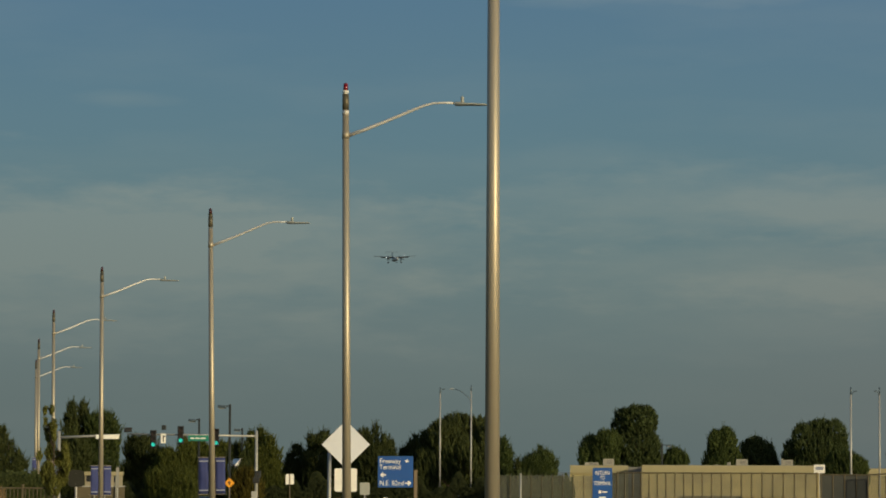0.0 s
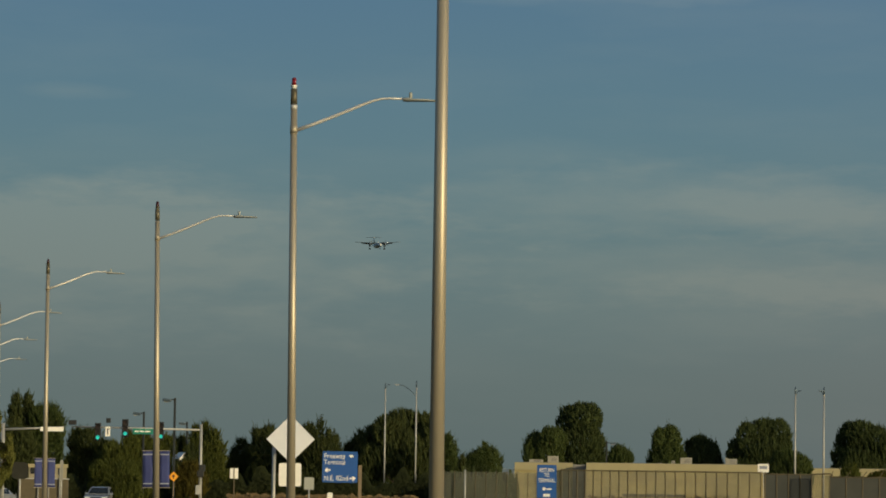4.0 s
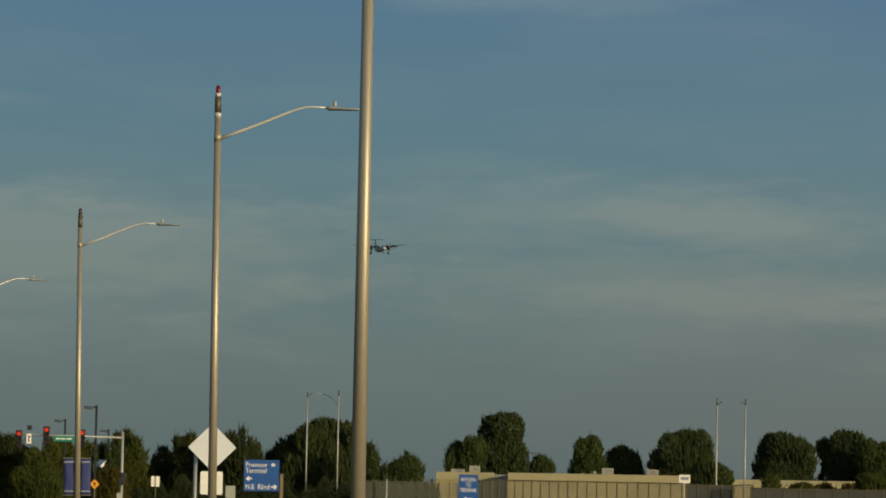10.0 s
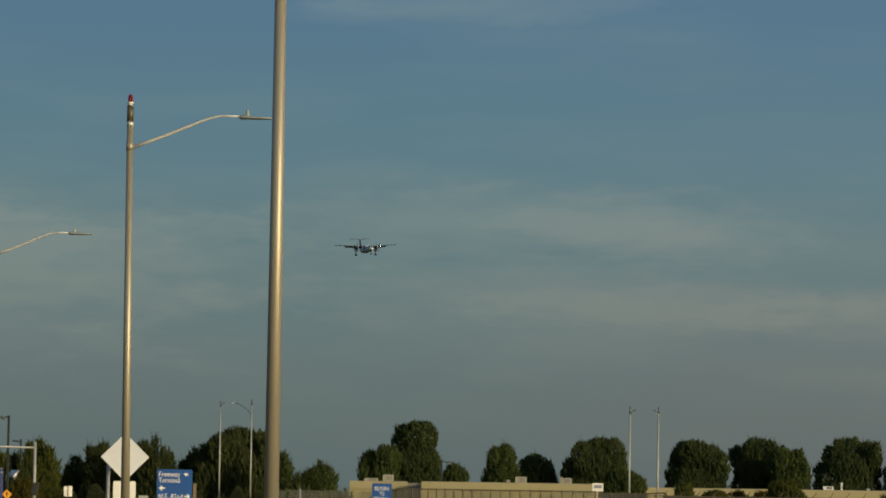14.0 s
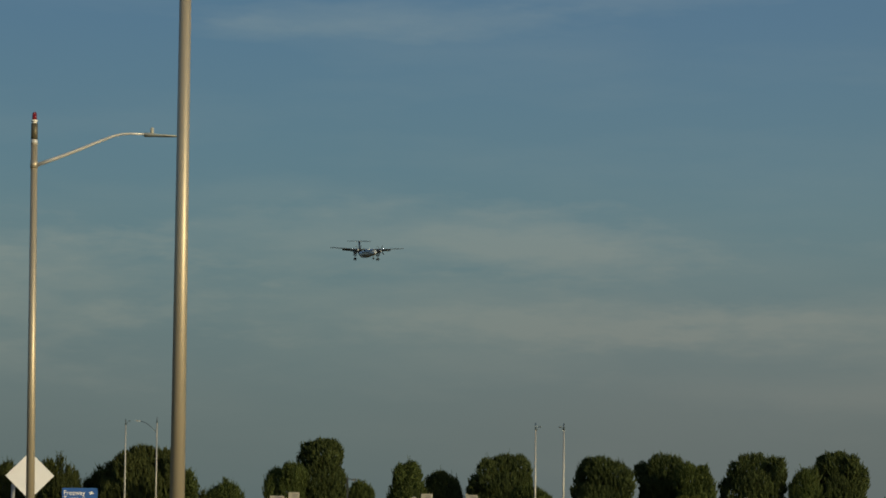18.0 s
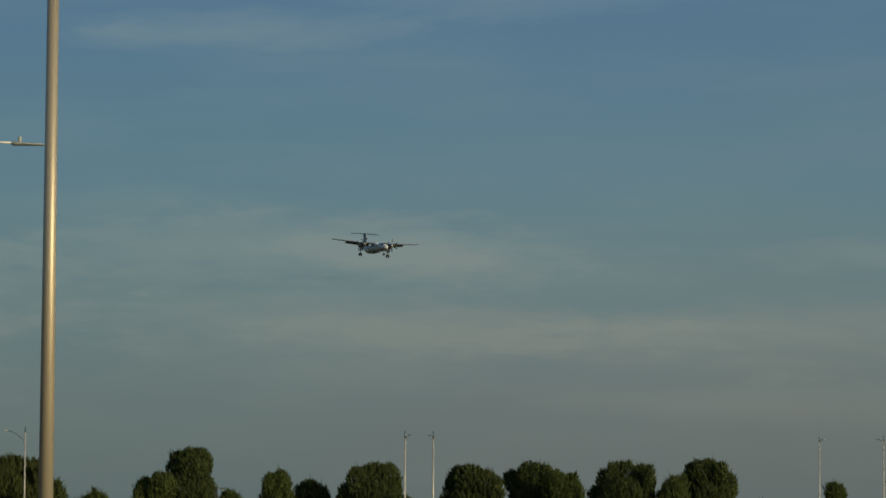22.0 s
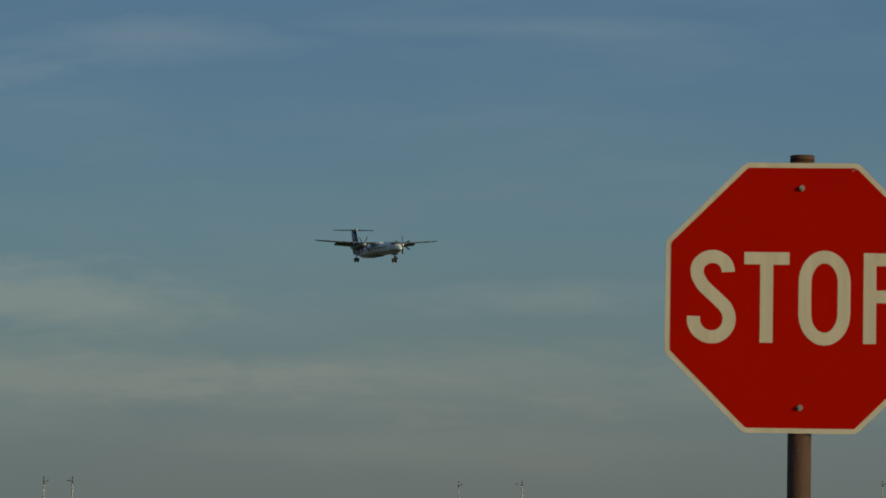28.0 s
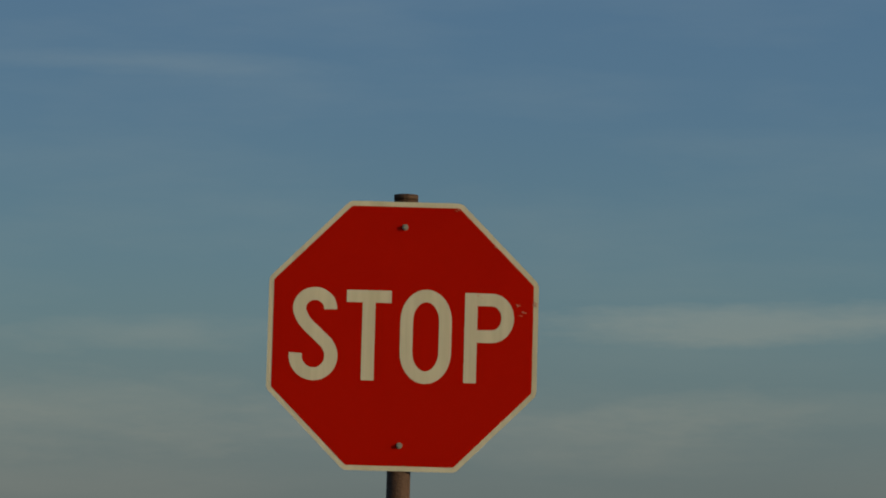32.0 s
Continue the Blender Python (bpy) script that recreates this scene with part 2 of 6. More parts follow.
M["leaf_dark"] = material("dark_leaves", (0.060, 0.080, 0.026), 0.75, 0, 0.3, 0.35, island=0.16, spec=0.15, through_light=0.35)
M["leaf"] = material("green_leaves", (0.066, 0.090, 0.025), 0.75, 0, 0.3, 0.35, island=0.18, spec=0.15, through_light=0.35)
M["leaf_pine"] = material("conifer_needles", (0.068, 0.083, 0.027), 0.75, 0, 0.4, 0.35, island=0.2, spec=0.12, through_light=0.35)
# undergrowth leaves: the shade below the trees is put into this darker green
M["leaf_shaded"] = material("shade_darkened_leaves", (0.042, 0.049, 0.018), 0.8, 0, 0.35, 0.35, island=0.2, spec=0.1, through_light=0.35)
M["leaf_rust"] = material("rusty_brown_leaves", (0.098, 0.082, 0.017), 0.8, 0, 0.35, 0.5, island=0.2, spec=0.1, through_light=0.35)
M["leaf_olive"] = material("olive_yellow_leaves", (0.088, 0.102, 0.023), 0.8, 0, 0.35, 0.4, island=0.2, spec=0.1, through_light=0.35)
M["leaf_lime"] = material("lime_green_leaves", (0.085, 0.088, 0.018), 0.8, 0, 0.3, 1.0, island=0.25, spec=0.1, through_light=0.35)
M["leaf_young"] = material("yellow_green_leaves", (0.175, 0.18, 0.042), 0.6, 0, 0.3, 2.0, island=0.4, spec=0.2, through_light=0.35)
M["tan_wall"] = material("tan_rendered_wall", (0.36, 0.30, 0.137), 0.85, 0, 0.12, 0.5, 0.1, 3, stain=((0.27, 0.225, 0.125), 0.3, 0.50, 0.65), stretch=(1, 1, 2.5))
M["tan_cap"] = material("pale_roof_edge", (0.35, 0.305, 0.165), 0.8, 0, 0.08, 0.8)
M["roof"] = material("grey_roofing", (0.22, 0.21, 0.19), 0.9, 0, 0.15, 0.6)
M["unit"] = material("beige_roof_unit", (0.30, 0.285, 0.225), 0.7, 0, 0.1, 1.5)
M["cream"] = material("cream_wall", (0.30, 0.265, 0.175), 0.8, 0, 0.1, 1.0)
M["glass"] = material("dark_glass", (0.02, 0.025, 0.03), 0.08, 0, 0.1, 2.0)
M["fence"] = material("dark_fence_post", (0.105, 0.085, 0.045), 0.7, 0.2, 0.2, 3.0)
M["fence_pale"] = material("galvanised_fence_post", (0.30, 0.29, 0.25), 0.6, 0.3, 0.15, 3.0)
M["screen"] = material("dark_green_grey_screen", (0.056, 0.058, 0.048), 0.85, 0, 0.25, 1.2, 0.1, 6)
M["ground"] = material("dry_grass_ground", (0.135, 0.13, 0.068), 0.95, 0, 0.3, 0.5, 0.4, 4, stain=((0.10, 0.10, 0.04), 0.05, 0.5, 0.7))
M["asphalt"] = material("asphalt", (0.05, 0.05, 0.05), 0.9, 0, 0.2, 1.5, 0.3, 30)
M["kerb"] = material("concrete_kerb", (0.36, 0.35, 0.32), 0.9, 0, 0.15, 2.0)
M["straw"] = material("dry_tall_grass", (0.15, 0.10, 0.042), 0.9, 0, 0.3, 0.6, island=0.35)
# ridge colour close to the sky's: the haze is put into it
M["hill"] = material("haze_tinted_ridge", (0.20, 0.248, 0.252), 1.0, 0, 0.05, 0.002)
M["plane_dark"] = material("dark_blue_aircraft_paint", (0.016, 0.024, 0.034), 0.35, 0, 0.1, 0.5)
M["plane_grey"] = material("grey_aircraft_skin", (0.058, 0.070, 0.070), 0.45, 0.1, 0.1, 0.6)
M["plane_white"] = material("white_aircraft_paint", (0.66, 0.70, 0.69), 0.35, 0, 0.05, 0.4)
M["plane_pale"] = material("pale_grey_aircraft_paint", (0.34, 0.36, 0.36), 0.4, 0, 0.06, 0.5)
M["rubber"] = material("tyre_rubber", (0.02, 0.02, 0.02), 0.85, 0, 0.2, 6.0)
M["prop"] = material("black_propeller_blade", (0.02, 0.02, 0.022), 0.45, 0, 0.1, 3.0)
M["landing_light"] = material("landing_light_lens", (0.8, 0.8, 0.8), 0.2, emit=(1.0, 0.97, 0.9), power=36.0)
M["car_silver"] = material("silver_car_paint", (0.36, 0.38, 0.40), 0.25, 0.4, 0.04, 1.0)
M["car_dark"] = material("dark_grey_car_paint", (0.06, 0.065, 0.07), 0.25, 0.2, 0.04, 1.0)
M["headlight"] = material("headlamp_glass", (0.7, 0.7, 0.68), 0.1, 0, 0.05, 3.0)
M["tail_red"] = material("tail_lamp", (0.3, 0.01, 0.01), 0.2, 0, 0.05, 3.0)


def wire_net():
    """Woven wire: mostly gaps, so a mix of clear and grey."""
    m = bpy.data.materials.new("chain_link_net")
    m.use_nodes = True
    N, L = m.node_tree.nodes, m.node_tree.links
    b = N["Principled BSDF"]
    b.inputs["Base Color"].default_value = (0.145, 0.150, 0.118, 1)
    b.inputs["Roughness"].default_value = 0.7
    tc, nz, r = N.new("ShaderNodeTexCoord"), N.new("ShaderNodeTexNoise"), N.new("ShaderNodeMapRange")
    nz.inputs["Scale"].default_value = 0.8
    r.inputs[3].default_value, r.inputs[4].default_value = 0.10, 0.42
    L.new(tc.outputs["Object"], nz.inputs["Vector"])
    L.new(nz.outputs["Fac"], r.inputs[0])
    L.new(r.outputs[0], b.inputs["Alpha"])
    return m


M["net"] = wire_net()


# ---- shapes ----
def part(name, bm, mat, parent=None, label="", smooth=False):
    me = bpy.data.meshes.new(name)
    if smooth:
        for fc in bm.faces:
            fc.smooth = True
    bm.to_mesh(me)
    bm.free()
    me.materials.append(M[mat])
    ob = new(name, me)
    ob.parent = parent
    return tagged(ob, label) if label else ob


def thing(name, m, label, category, group="", kind=""):
    ob = new(name)
    ob.empty_display_size = 0.3
    ob.matrix_world = m
    return tagged(ob, label, category, group, kind)


def single(name, bm, mat, label, category="", group="", kind="", smooth=False):
    return tagged(part(name, bm, mat, None, "", smooth), label, category, group, kind)


def box(bm, size, at=(0, 0, 0), turn=(0, 0, 0), bevel=0.0):
    r = bmesh.ops.create_cube(bm, size=1, matrix=pose(*at, *turn) @ Matrix.Diagonal((*size, 1)))
    if bevel:
        edges = list({e for v in r["verts"] for e in v.link_edges})
        bmesh.ops.bevel(bm, geom=edges, offset=bevel, segments=2, affect="EDGES", profile=0.7)
    return bm


def boxed(size, at=(0, 0, 0), turn=(0, 0, 0), bevel=0.0):
    return box(bmesh.new(), size, at, turn, bevel)


def rod(bm, a, b, r0, r1=None, seg=14):
    a, b = Vector(a), Vector(b)
    r1 = r0 if r1 is None else r1
    turn = (b - a).to_track_quat("Z", "Y").to_matrix().to_4x4()
    bmesh.ops.create_cone(bm, cap_ends=True, segments=seg, radius1=r0, radius2=max(r1, 1e-4), depth=(b - a).length, matrix=Matrix.Translation((a + b) / 2) @ turn)
    return bm


def rodded(*a, **k):
    return rod(bmesh.new(), *a, **k)


def tube(bm, pts, radii, seg=10):
    """A pipe along points."""
    pts = [Vector(p) for p in pts]
    rings = []
    for i, p in enumerate(pts):
        d = (pts[min(i + 1, len(pts) - 1)] - pts[max(i - 1, 0)]).normalized()
        side = d.cross(Vector((0, 1, 0)) if abs(d.y) < 0.9 else Vector((0, 0, 1))).normalized()
        up = side.cross(d)
        r = radii[i] if isinstance(radii, (list, tuple)) else radii
        rings.append([bm.verts.new(p + side * r * math.cos(k * math.tau / seg) + up * r * math.sin(k * math.tau / seg)) for k in range(seg)])
    for a, b in zip(rings, rings[1:]):
        for k in range(seg):
            bm.faces.new((a[k], a[(k + 1) % seg], b[(k + 1) % seg], b[k]))
    bm.faces.new(rings[0][::-1])
    bm.faces.new(rings[-1])
    return bm


def loft(bm, rings, close=True):
    """A skin over rings of equally many points."""
    vs = [[bm.verts.new(p) for p in ring] for ring in rings]
    n = len(vs[0])
    for a, b in zip(vs, vs[1:]):
        for k in range(n):
            bm.faces.new((a[k], a[(k + 1) % n], b[(k + 1) % n], b[k]))
    if close:
        bm.faces.new(vs[0][::-1])
        bm.faces.new(vs[-1])
    bmesh.ops.recalc_face_normals(bm, faces=bm.faces)
    return bm


def plate(bm, outline, y0, y1):
    """An upright plate: an outline in x and z, from y0 to y1."""
    return loft(bm, [[(x, y0, z) for x, z in outline], [(x, y1, z) for x, z in outline]])


def round_rect(w, h, r, n=4, cx=0, cz=0):
    out = []
    for sx, sz, a0 in ((1, 1, 0), (-1, 1, 90), (-1, -1, 180), (1, -1, 270)):
        for k in range(n + 1):
            a = radians(a0 + 90 * k / n)
            out.append((cx + sx * (w / 2 - r) + r * math.cos(a), cz + sz * (h / 2 - r) + r * math.sin(a)))
    return out


def words(text, height, x, z, parent, mat="sign_white", align="LEFT", y=-0.008, width=0.0):
    """Lettering on an upright board that faces -y."""
    cu = bpy.data.curves.new("lettering", "FONT")
    cu.body, cu.size, cu.align_x, cu.extrude = text, height * 1.4, align, 0.003
    cu.resolution_u = 3
    tmp = bpy.data.objects.new("lettering", cu)
    me = bpy.data.meshes.new_from_object(tmp)
    me.name = "lettering"
    bpy.data.objects.remove(tmp)
    if width:
        xs = [v.co.x for v in me.vertices]
        me.transform(Matrix.Diagonal((width / (max(xs) - min(xs)), 1, 1, 1)))
    me.transform(pose(x, y, z, 90, 0, 0))
    me.materials.clear()
    me.materials.append(M[mat])
    ob = new("lettering", me)
    ob.parent = parent
    return ob


def facing(x, y, extra=0.0):
    """Turn about z that makes a board's -y side face the camera's stand."""
    return math.degrees(math.atan2(-x, y)) + extra


# ---- ground ----
def build_ground():
    bm = bmesh.new()
    n = 64
    rings = []
    for r in (0, 30, 120, 400, 1200, 4900):
        rings.append([bm.verts.new((r * math.sin(k * math.tau / n), r * math.cos(k * math.tau / n), 0)) for k in range(n)] if r else [bm.verts.new((0, 0, 0))])
    for k in range(n):
        bm.faces.new((rings[0][0], rings[1][(k + 1) % n], rings[1][k]))
        for a, b in zip(rings[1:], rings[2:]):
            bm.faces.new((a[k], a[(k + 1) % n], b[(k + 1) % n], b[k]))
    bmesh.ops.recalc_face_normals(bm, faces=bm.faces)
    single("ground", bm, "ground", "dry grass ground reaching the horizon", "ground", kind="structure")


def strip(pts, width, z0, z1):
    """A flat band along points in plan."""
    bm = bmesh.new()
    pts = [Vector((*p, 0)) for p in pts]
    rings = []
    for i, p in enumerate(pts):
        d = (pts[min(i + 1, len(pts) - 1)] - pts[max(i - 1, 0)]).normalized()
        s = Vector((d.y, -d.x, 0)) * width / 2
        rings.append([p - s + Vector((0, 0, z0)), p + s + Vector((0, 0, z0)), p + s + Vector((0, 0, z1)), p - s + Vector((0, 0, z1))])
    return loft(bm, rings)


build_ground()

LAMPS = ((0.756, 55.59), (-2.44, 94.57), (-8.44, 135.54), (-15.74, 169.87), (-22.08, 208.84), (-27.16, 247.51), (-31.61, 286.26))


def build_road():
    side = [(4.2, 6.0)] + [(x - 2.6, y) for x, y in LAMPS] + [(-44.0, 420.0), (-70.0, 700.0)]
    single("road", strip([(x - 6.2, y) for x, y in side], 10.0, 0.004, 0.02), "asphalt", "grey asphalt road along the row of street lamps", "road", kind="structure")
    single("kerb", strip([(x - 1.1, y) for x, y in side], 0.18, 0.0, 0.15), "kerb", "pale concrete kerb beside the asphalt road", "kerb", kind="structure")
    cross = [(-140.0, 241.0), (-40.0, 241.0), (0.0, 242.0), (40.0, 244.0)]
    single("road_crossing", strip(cross, 12.0, 0.026, 0.04), "asphalt", "grey asphalt cross street at the signals", "road", kind="structure")
    far = [(-15.0, 312.0), (-19.5, 296.0), (-24.0, 285.0), (-36.0, 279.5), (-70.0, 278.0), (-130.0, 278.0)]
    single("road_beyond", strip(far, 11.0, 0.004, 0.02), "asphalt", "grey asphalt street bending away beyond the crossing", "road", kind="structure")


build_road()


# ---- street lamps ----
def street_lamp(m, label):
    """Tapered steel pole, 12.2 m, red lamp on top, one upswept arm to the east."""
    t = thing("street_lamp", m, label, "street lamp", "street lamps along the road")
    part("pole", rodded((0, 0, 0.06), (0, 0, 11.55), 0.118, 0.084, seg=28), "steel", t, smooth=True)
    part("base_plate", boxed((0.42, 0.42, 0.06), (0, 0, 0.03), bevel=0.01), "steel", t)
    part("collar", rodded((0, 0, 11.57), (0, 0, 11.98), 0.087, 0.084, seg=20), "collar", t, "dark weathered collar", True)
    part("collar_band", rodded((0, 0, 11.44), (0, 0, 11.56), 0.088, 0.088, seg=20), "arm_steel", t, "pale band", True)
    bm = rodded((0, 0, 11.98), (0, 0, 12.02), 0.06, 0.06, seg=16)
    rod(bm, (0, 0, 12.02), (0, 0, 12.07), 0.085, 0.085, seg=16)
    part("lamp_seat", bm, "white_plastic", t, smooth=True)
    bm = rodded((0, 0, 12.07), (0, 0, 12.22), 0.062, 0.058, seg=16)
    bmesh.ops.create_uvsphere(bm, u_segments=14, v_segments=8, radius=0.058, matrix=pose(0, 0, 12.22))
    part("obstruction_lamp", bm, "red_glass", t, "red glass obstruction lamp", True)
    pts = [(0.06, 0, 10.90), (0.5, 0, 11.06), (1.0, 0, 11.255), (1.5, 0, 11.465), (1.8, 0, 11.59), (2.05, 0, 11.685), (2.25, 0, 11.735), (2.45, 0, 11.75), (2.88, 0, 11.74)]
    part("arm", tube(bmesh.new(), pts, [0.048, 0.045, 0.042, 0.039, 0.036, 0.033, 0.030, 0.028, 0.027]), "arm_steel", t, smooth=True)
    part("clamp", rodded((0, 0, 10.82), (0, 0, 11.02), 0.098, 0.098, seg=18), "steel", t, smooth=True)
    head = part("luminaire", loft(bmesh.new(), [[(x, w * math.cos(a), 11.722 + dz + h * math.sin(a)) for a in [k * math.tau / 14 for k in range(14)]]
                                                  for x, w, h, dz in ((2.81, 0.05, 0.036, 0.0), (2.84, 0.10, 0.056, 0.0), (2.99, 0.12, 0.054, -0.005), (3.05, 0.15, 0.040, -0.012), (3.4, 0.17, 0.034, -0.02), (3.64, 0.12, 0.024, -0.026), (3.69, 0.04, 0.012, -0.03))]), "lum", t, smooth=True)
    bm = rodded((3.02, 0, 11.75), (3.02, 0, 11.875), 0.045, 0.045, seg=12)
    bmesh.ops.create_uvsphere(bm, u_segments=12, v_segments=6, radius=0.045, matrix=pose(3.02, 0, 11.875))
    part("photocell", bm, "grey_sign", head, "pale grey photocell", True)
    for a in range(4):
        c, s = math.cos(a * math.pi / 2 + 0.785) * 0.2, math.sin(a * math.pi / 2 + 0.785) * 0.2
        part("anchor_bolt", rodded((c, s, 0.05), (c, s, 0.12), 0.014, 0.014, seg=6), "bolt", t)
    return t


def banner(lamp, side, zt=3.05, zb=1.73, w=0.365):
    x0 = side * 0.12
    rows = []
    for k in range(8):
        z = zt - (zt - zb) * k / 7
        rows.append([(x0 + side * w * q, 0.02 * math.sin(k * 1.1 + q * 3), z) for q in (0, 0.33, 0.66, 1.0)] + [(x0 + side * w * q, 0.008 + 0.02 * math.sin(k * 1.1 + q * 3), z) for q in (1.0, 0.66, 0.33, 0)])
    b = part("banner", loft(bmesh.new(), rows), "banner", lamp, "blue cloth banner with pale bands", True)
    for z in (zt - 0.12, zb + 0.13):
        part("band", boxed((w - 0.02, 0.065, 0.045), (x0 + side * w / 2, 0.0, z), bevel=0.004), "banner_pale", b)
    for z in (zt + 0.02, zb - 0.02):
        part("banner_arm", rodded((0, 0, z), (x0 + side * (w + 0.03), 0, z), 0.012, seg=8), "steel", lamp)


first = street_lamp(pose(*LAMPS[0], 0), "tall tapered steel street lamp with a red obstruction lamp")
lamps = [first]
for (x, y), lean, sink, swing in zip(LAMPS[1:], (-0.45, -0.8, -0.26, -0.3, -0.3, -0.3), (0, 0.08, 0.15, 0.2, 0.23, 0.25), (0, 0, 18, 18, 18, 18)):
    lamps.append(copy_thing(first, pose(x, y, -sink, 0, lean, facing(x, y) * 0.5 + swing)))
# the farther lamps have no pale band below the collar, and a weathered seat
for lamp in lamps[2:]:
    for ob in list(lamp.children):
        if ob.name.startswith("collar_band"):
            bpy.data.objects.remove(ob)
        elif ob.name.startswith("lamp_seat"):
            ob.data = ob.data.copy()
            ob.data.materials[0] = M["collar"]
        elif ob.name.startswith("obstruction_lamp"):
            ob.data = ob.data.copy()
            ob.data.materials[0] = M["red_dull"]
            tagged(ob, "dull dark red obstruction lamp")
for i in (2, 3):
    banner(lamps[i], -1)
    banner(lamps[i], 1)
banner(lamps[5], -1, 4.26, 3.37, 0.3)
for i in (2, 3):
    tagged(lamps[i], "tall steel street lamp hung with two blue banners")
tagged(lamps[5], "tall steel street lamp with a small blue banner")


# ---- far light poles ----
def light_pole(x, y, height, arms, name_label, drop=1.0, below=0.28):
    """A slim pole; each arm a curved pipe of the given reach, west negative, with a flat lamp at its end."""
    t = thing("light_pole", pose(x, y, 0), name_label, "light pole", "far light poles")
    part("pole", rodded((0, 0, 0), (0, 0, height - 0.5), 0.085, 0.055, seg=12), "steel_far", t, smooth=True)
    part("pole_top", rodded((0, 0, height - 0.5), (0, 0, height), 0.058, 0.045, seg=12), "lamp_grey", t, "dark weathered top", True)
    part("base_plate", boxed((0.35, 0.35, 0.04), (0, 0, 0.02), bevel=0.008), "steel_far", t)
    for reach in arms:
        s, a = (1 if reach > 0 else -1), abs(reach)
        long_arm = a > 0.6
        lo = drop if long_arm else 0.45
        z = height - below
        pts = [(s * a * q, 0, z - lo * (1 - q) ** 1.7) for q in (0, 0.2, 0.4, 0.6, 0.8, 1.0)]
        part("arm", tube(bmesh.new(), pts, 0.03 if long_arm else 0.02, 8), "lamp_grey", t, smooth=True)
        part("luminaire", boxed((0.36 if long_arm else 0.2, 0.30, 0.08), (s * (a + (0.25 if long_arm else 0.06)), 0, z + 0.01), bevel=0.03), "steel_far" if long_arm else "lamp_grey", t, "flat lamp head")
    return t


light_pole(-0.20, 322.00, 11.02, (0.25,), "slim steel light pole with a small lamp on top", 0.1, 0.15)
light_pole(2.52, 321.99, 11.23, (-1.45,), "slim steel light pole with a curved arm to its neighbour", 1.0, 0.35)
light_pole(28.94, 260.40, 9.35, (0.25,), "slim pale light pole with a short bracket")
light_pole(30.94, 260.17, 9.35, (-0.2,), "slim pale light pole with a short bracket")
light_pole(72.99, 321.83, 11.04, (0.22,), "slim pale light pole with a short bracket")
light_pole(78.52, 320.52, 11.11, (-0.45,), "slim pale light pole with a short bracket")
light_pole(109.32, 311.37, 11.09, (0.3,), "slim pale light pole with a short bracket")
light_pole(117.71, 308.29, 10.68, (-0.3,), "slim pale light pole with a short bracket")


def shoebox_lamp(x, y, height, arm, label):
    t = thing("car_park_lamp", pose(x, y, 0), label, "lamp post", "dark car park lamps")
    part("pole", boxed((0.16, 0.16, height), (0, 0, height / 2), bevel=0.02), "dark_steel", t)
    part("arm", boxed((abs(arm), 0.08, 0.08), (arm / 2, 0, height - 0.12)), "dark_steel", t)
    hd = part("lamp_head", boxed((0.62, 0.45, 0.22), (arm * 1.25, 0, height - 0.16), (0, 6 if arm < 0 else -6, 0), 0.07), "lamp_grey", t, "grey rounded lamp head")
    part("lens", boxed((0.46, 0.34, 0.03), (arm * 1.25, 0, height - 0.285)), "unit", hd)


shoebox_lamp(-15.00, 259.57, 7.95, -0.45, "dark square car park lamp on a tall post")
shoebox_lamp(-19.80, 299.35, 7.76, -0.45, "dark square car park lamp on a post")
shoebox_lamp(-17.92, 329.51, 7.53, -0.35, "dark square car park lamp on a post")
shoebox_lamp(23.87, 399.29, 7.23, 0.55, "dark car park lamp half hidden by a tree")
shoebox_lamp(93.47, 378.63, 8.20, -0.3, "small dark double lamp on a post")


# ---- road signs ----
def sign_post(t, x, z, r=0.035, mat="steel_far", y=0.05):
    part("post", rodded((x, y, 0), (x, y, z), r, seg=10), mat, t, smooth=True)


def diamond_sign():
    x, y, z = -2.58, 98.47, 2.98
    t = thing("warning_sign", pose(x, y, 0, 0, 0, facing(x, y)), "large diamond sign seen from its bare aluminium back", "road sign")
    part("panel", plate(bmesh.new(), [(0, z + 0.645), (-0.645, z), (0, z - 0.645), (0.645, z)][::-1], -0.004, 0.004), "alu_sign", t)
    part("lower_panel", plate(bmesh.new(), round_rect(0.6, 0.62, 0.05, cz=2.03), -0.004, 0.004), "sign_white", t)
    for dx in (-0.02,):
        sign_post(t, dx, z + 0.3, 0.03)
    for dz in (0.3, -0.3):
        part("stringer", boxed((0.5, 0.03, 0.05), (0, 0.02, z + dz)), "steel_far", t)


diamond_sign()


def plain_sign(x, y, z, w, h, mat, label, post="steel_far", r=0.03, name="road_sign", turn=0.0, round_r=0.04, post_dx=0.0, rim="", behind=False):
    t = thing(name, pose(x, y, 0, 0, 0, facing(x, y, turn)), label, "road sign")
    p = part("panel", plate(bmesh.new(), round_rect(w, h, round_r, cz=z), -0.005, 0.005), mat, t)
    if rim:
        part("edge_band", plate(bmesh.new(), round_rect(w + 0.03, h + 0.03, round_r, cz=z), 0.006, 0.010), rim, p)
    sign_post(t, post_dx, z + h * (0.62 if behind else 0.4), r, post, -0.03 if behind else 0.05)
    for dz in (h * 0.3, -h * 0.3):
        part("bolt", rodded((post_dx, -0.012, z + dz), (post_dx, 0.02, z + dz), 0.012, seg=6), "bolt", t)
    return t


def bare_post(x, y, z, label):
    t = thing("sign_post", pose(x, y, 0), label, "post")
    part("post", rodded((0, 0, 0), (0, 0, z), 0.05, seg=12), "steel_far", t, smooth=True)
    part("cap", rodded((0, 0, z), (0, 0, z + 0.02), 0.054, 0.04, seg=12), "steel_far", t)


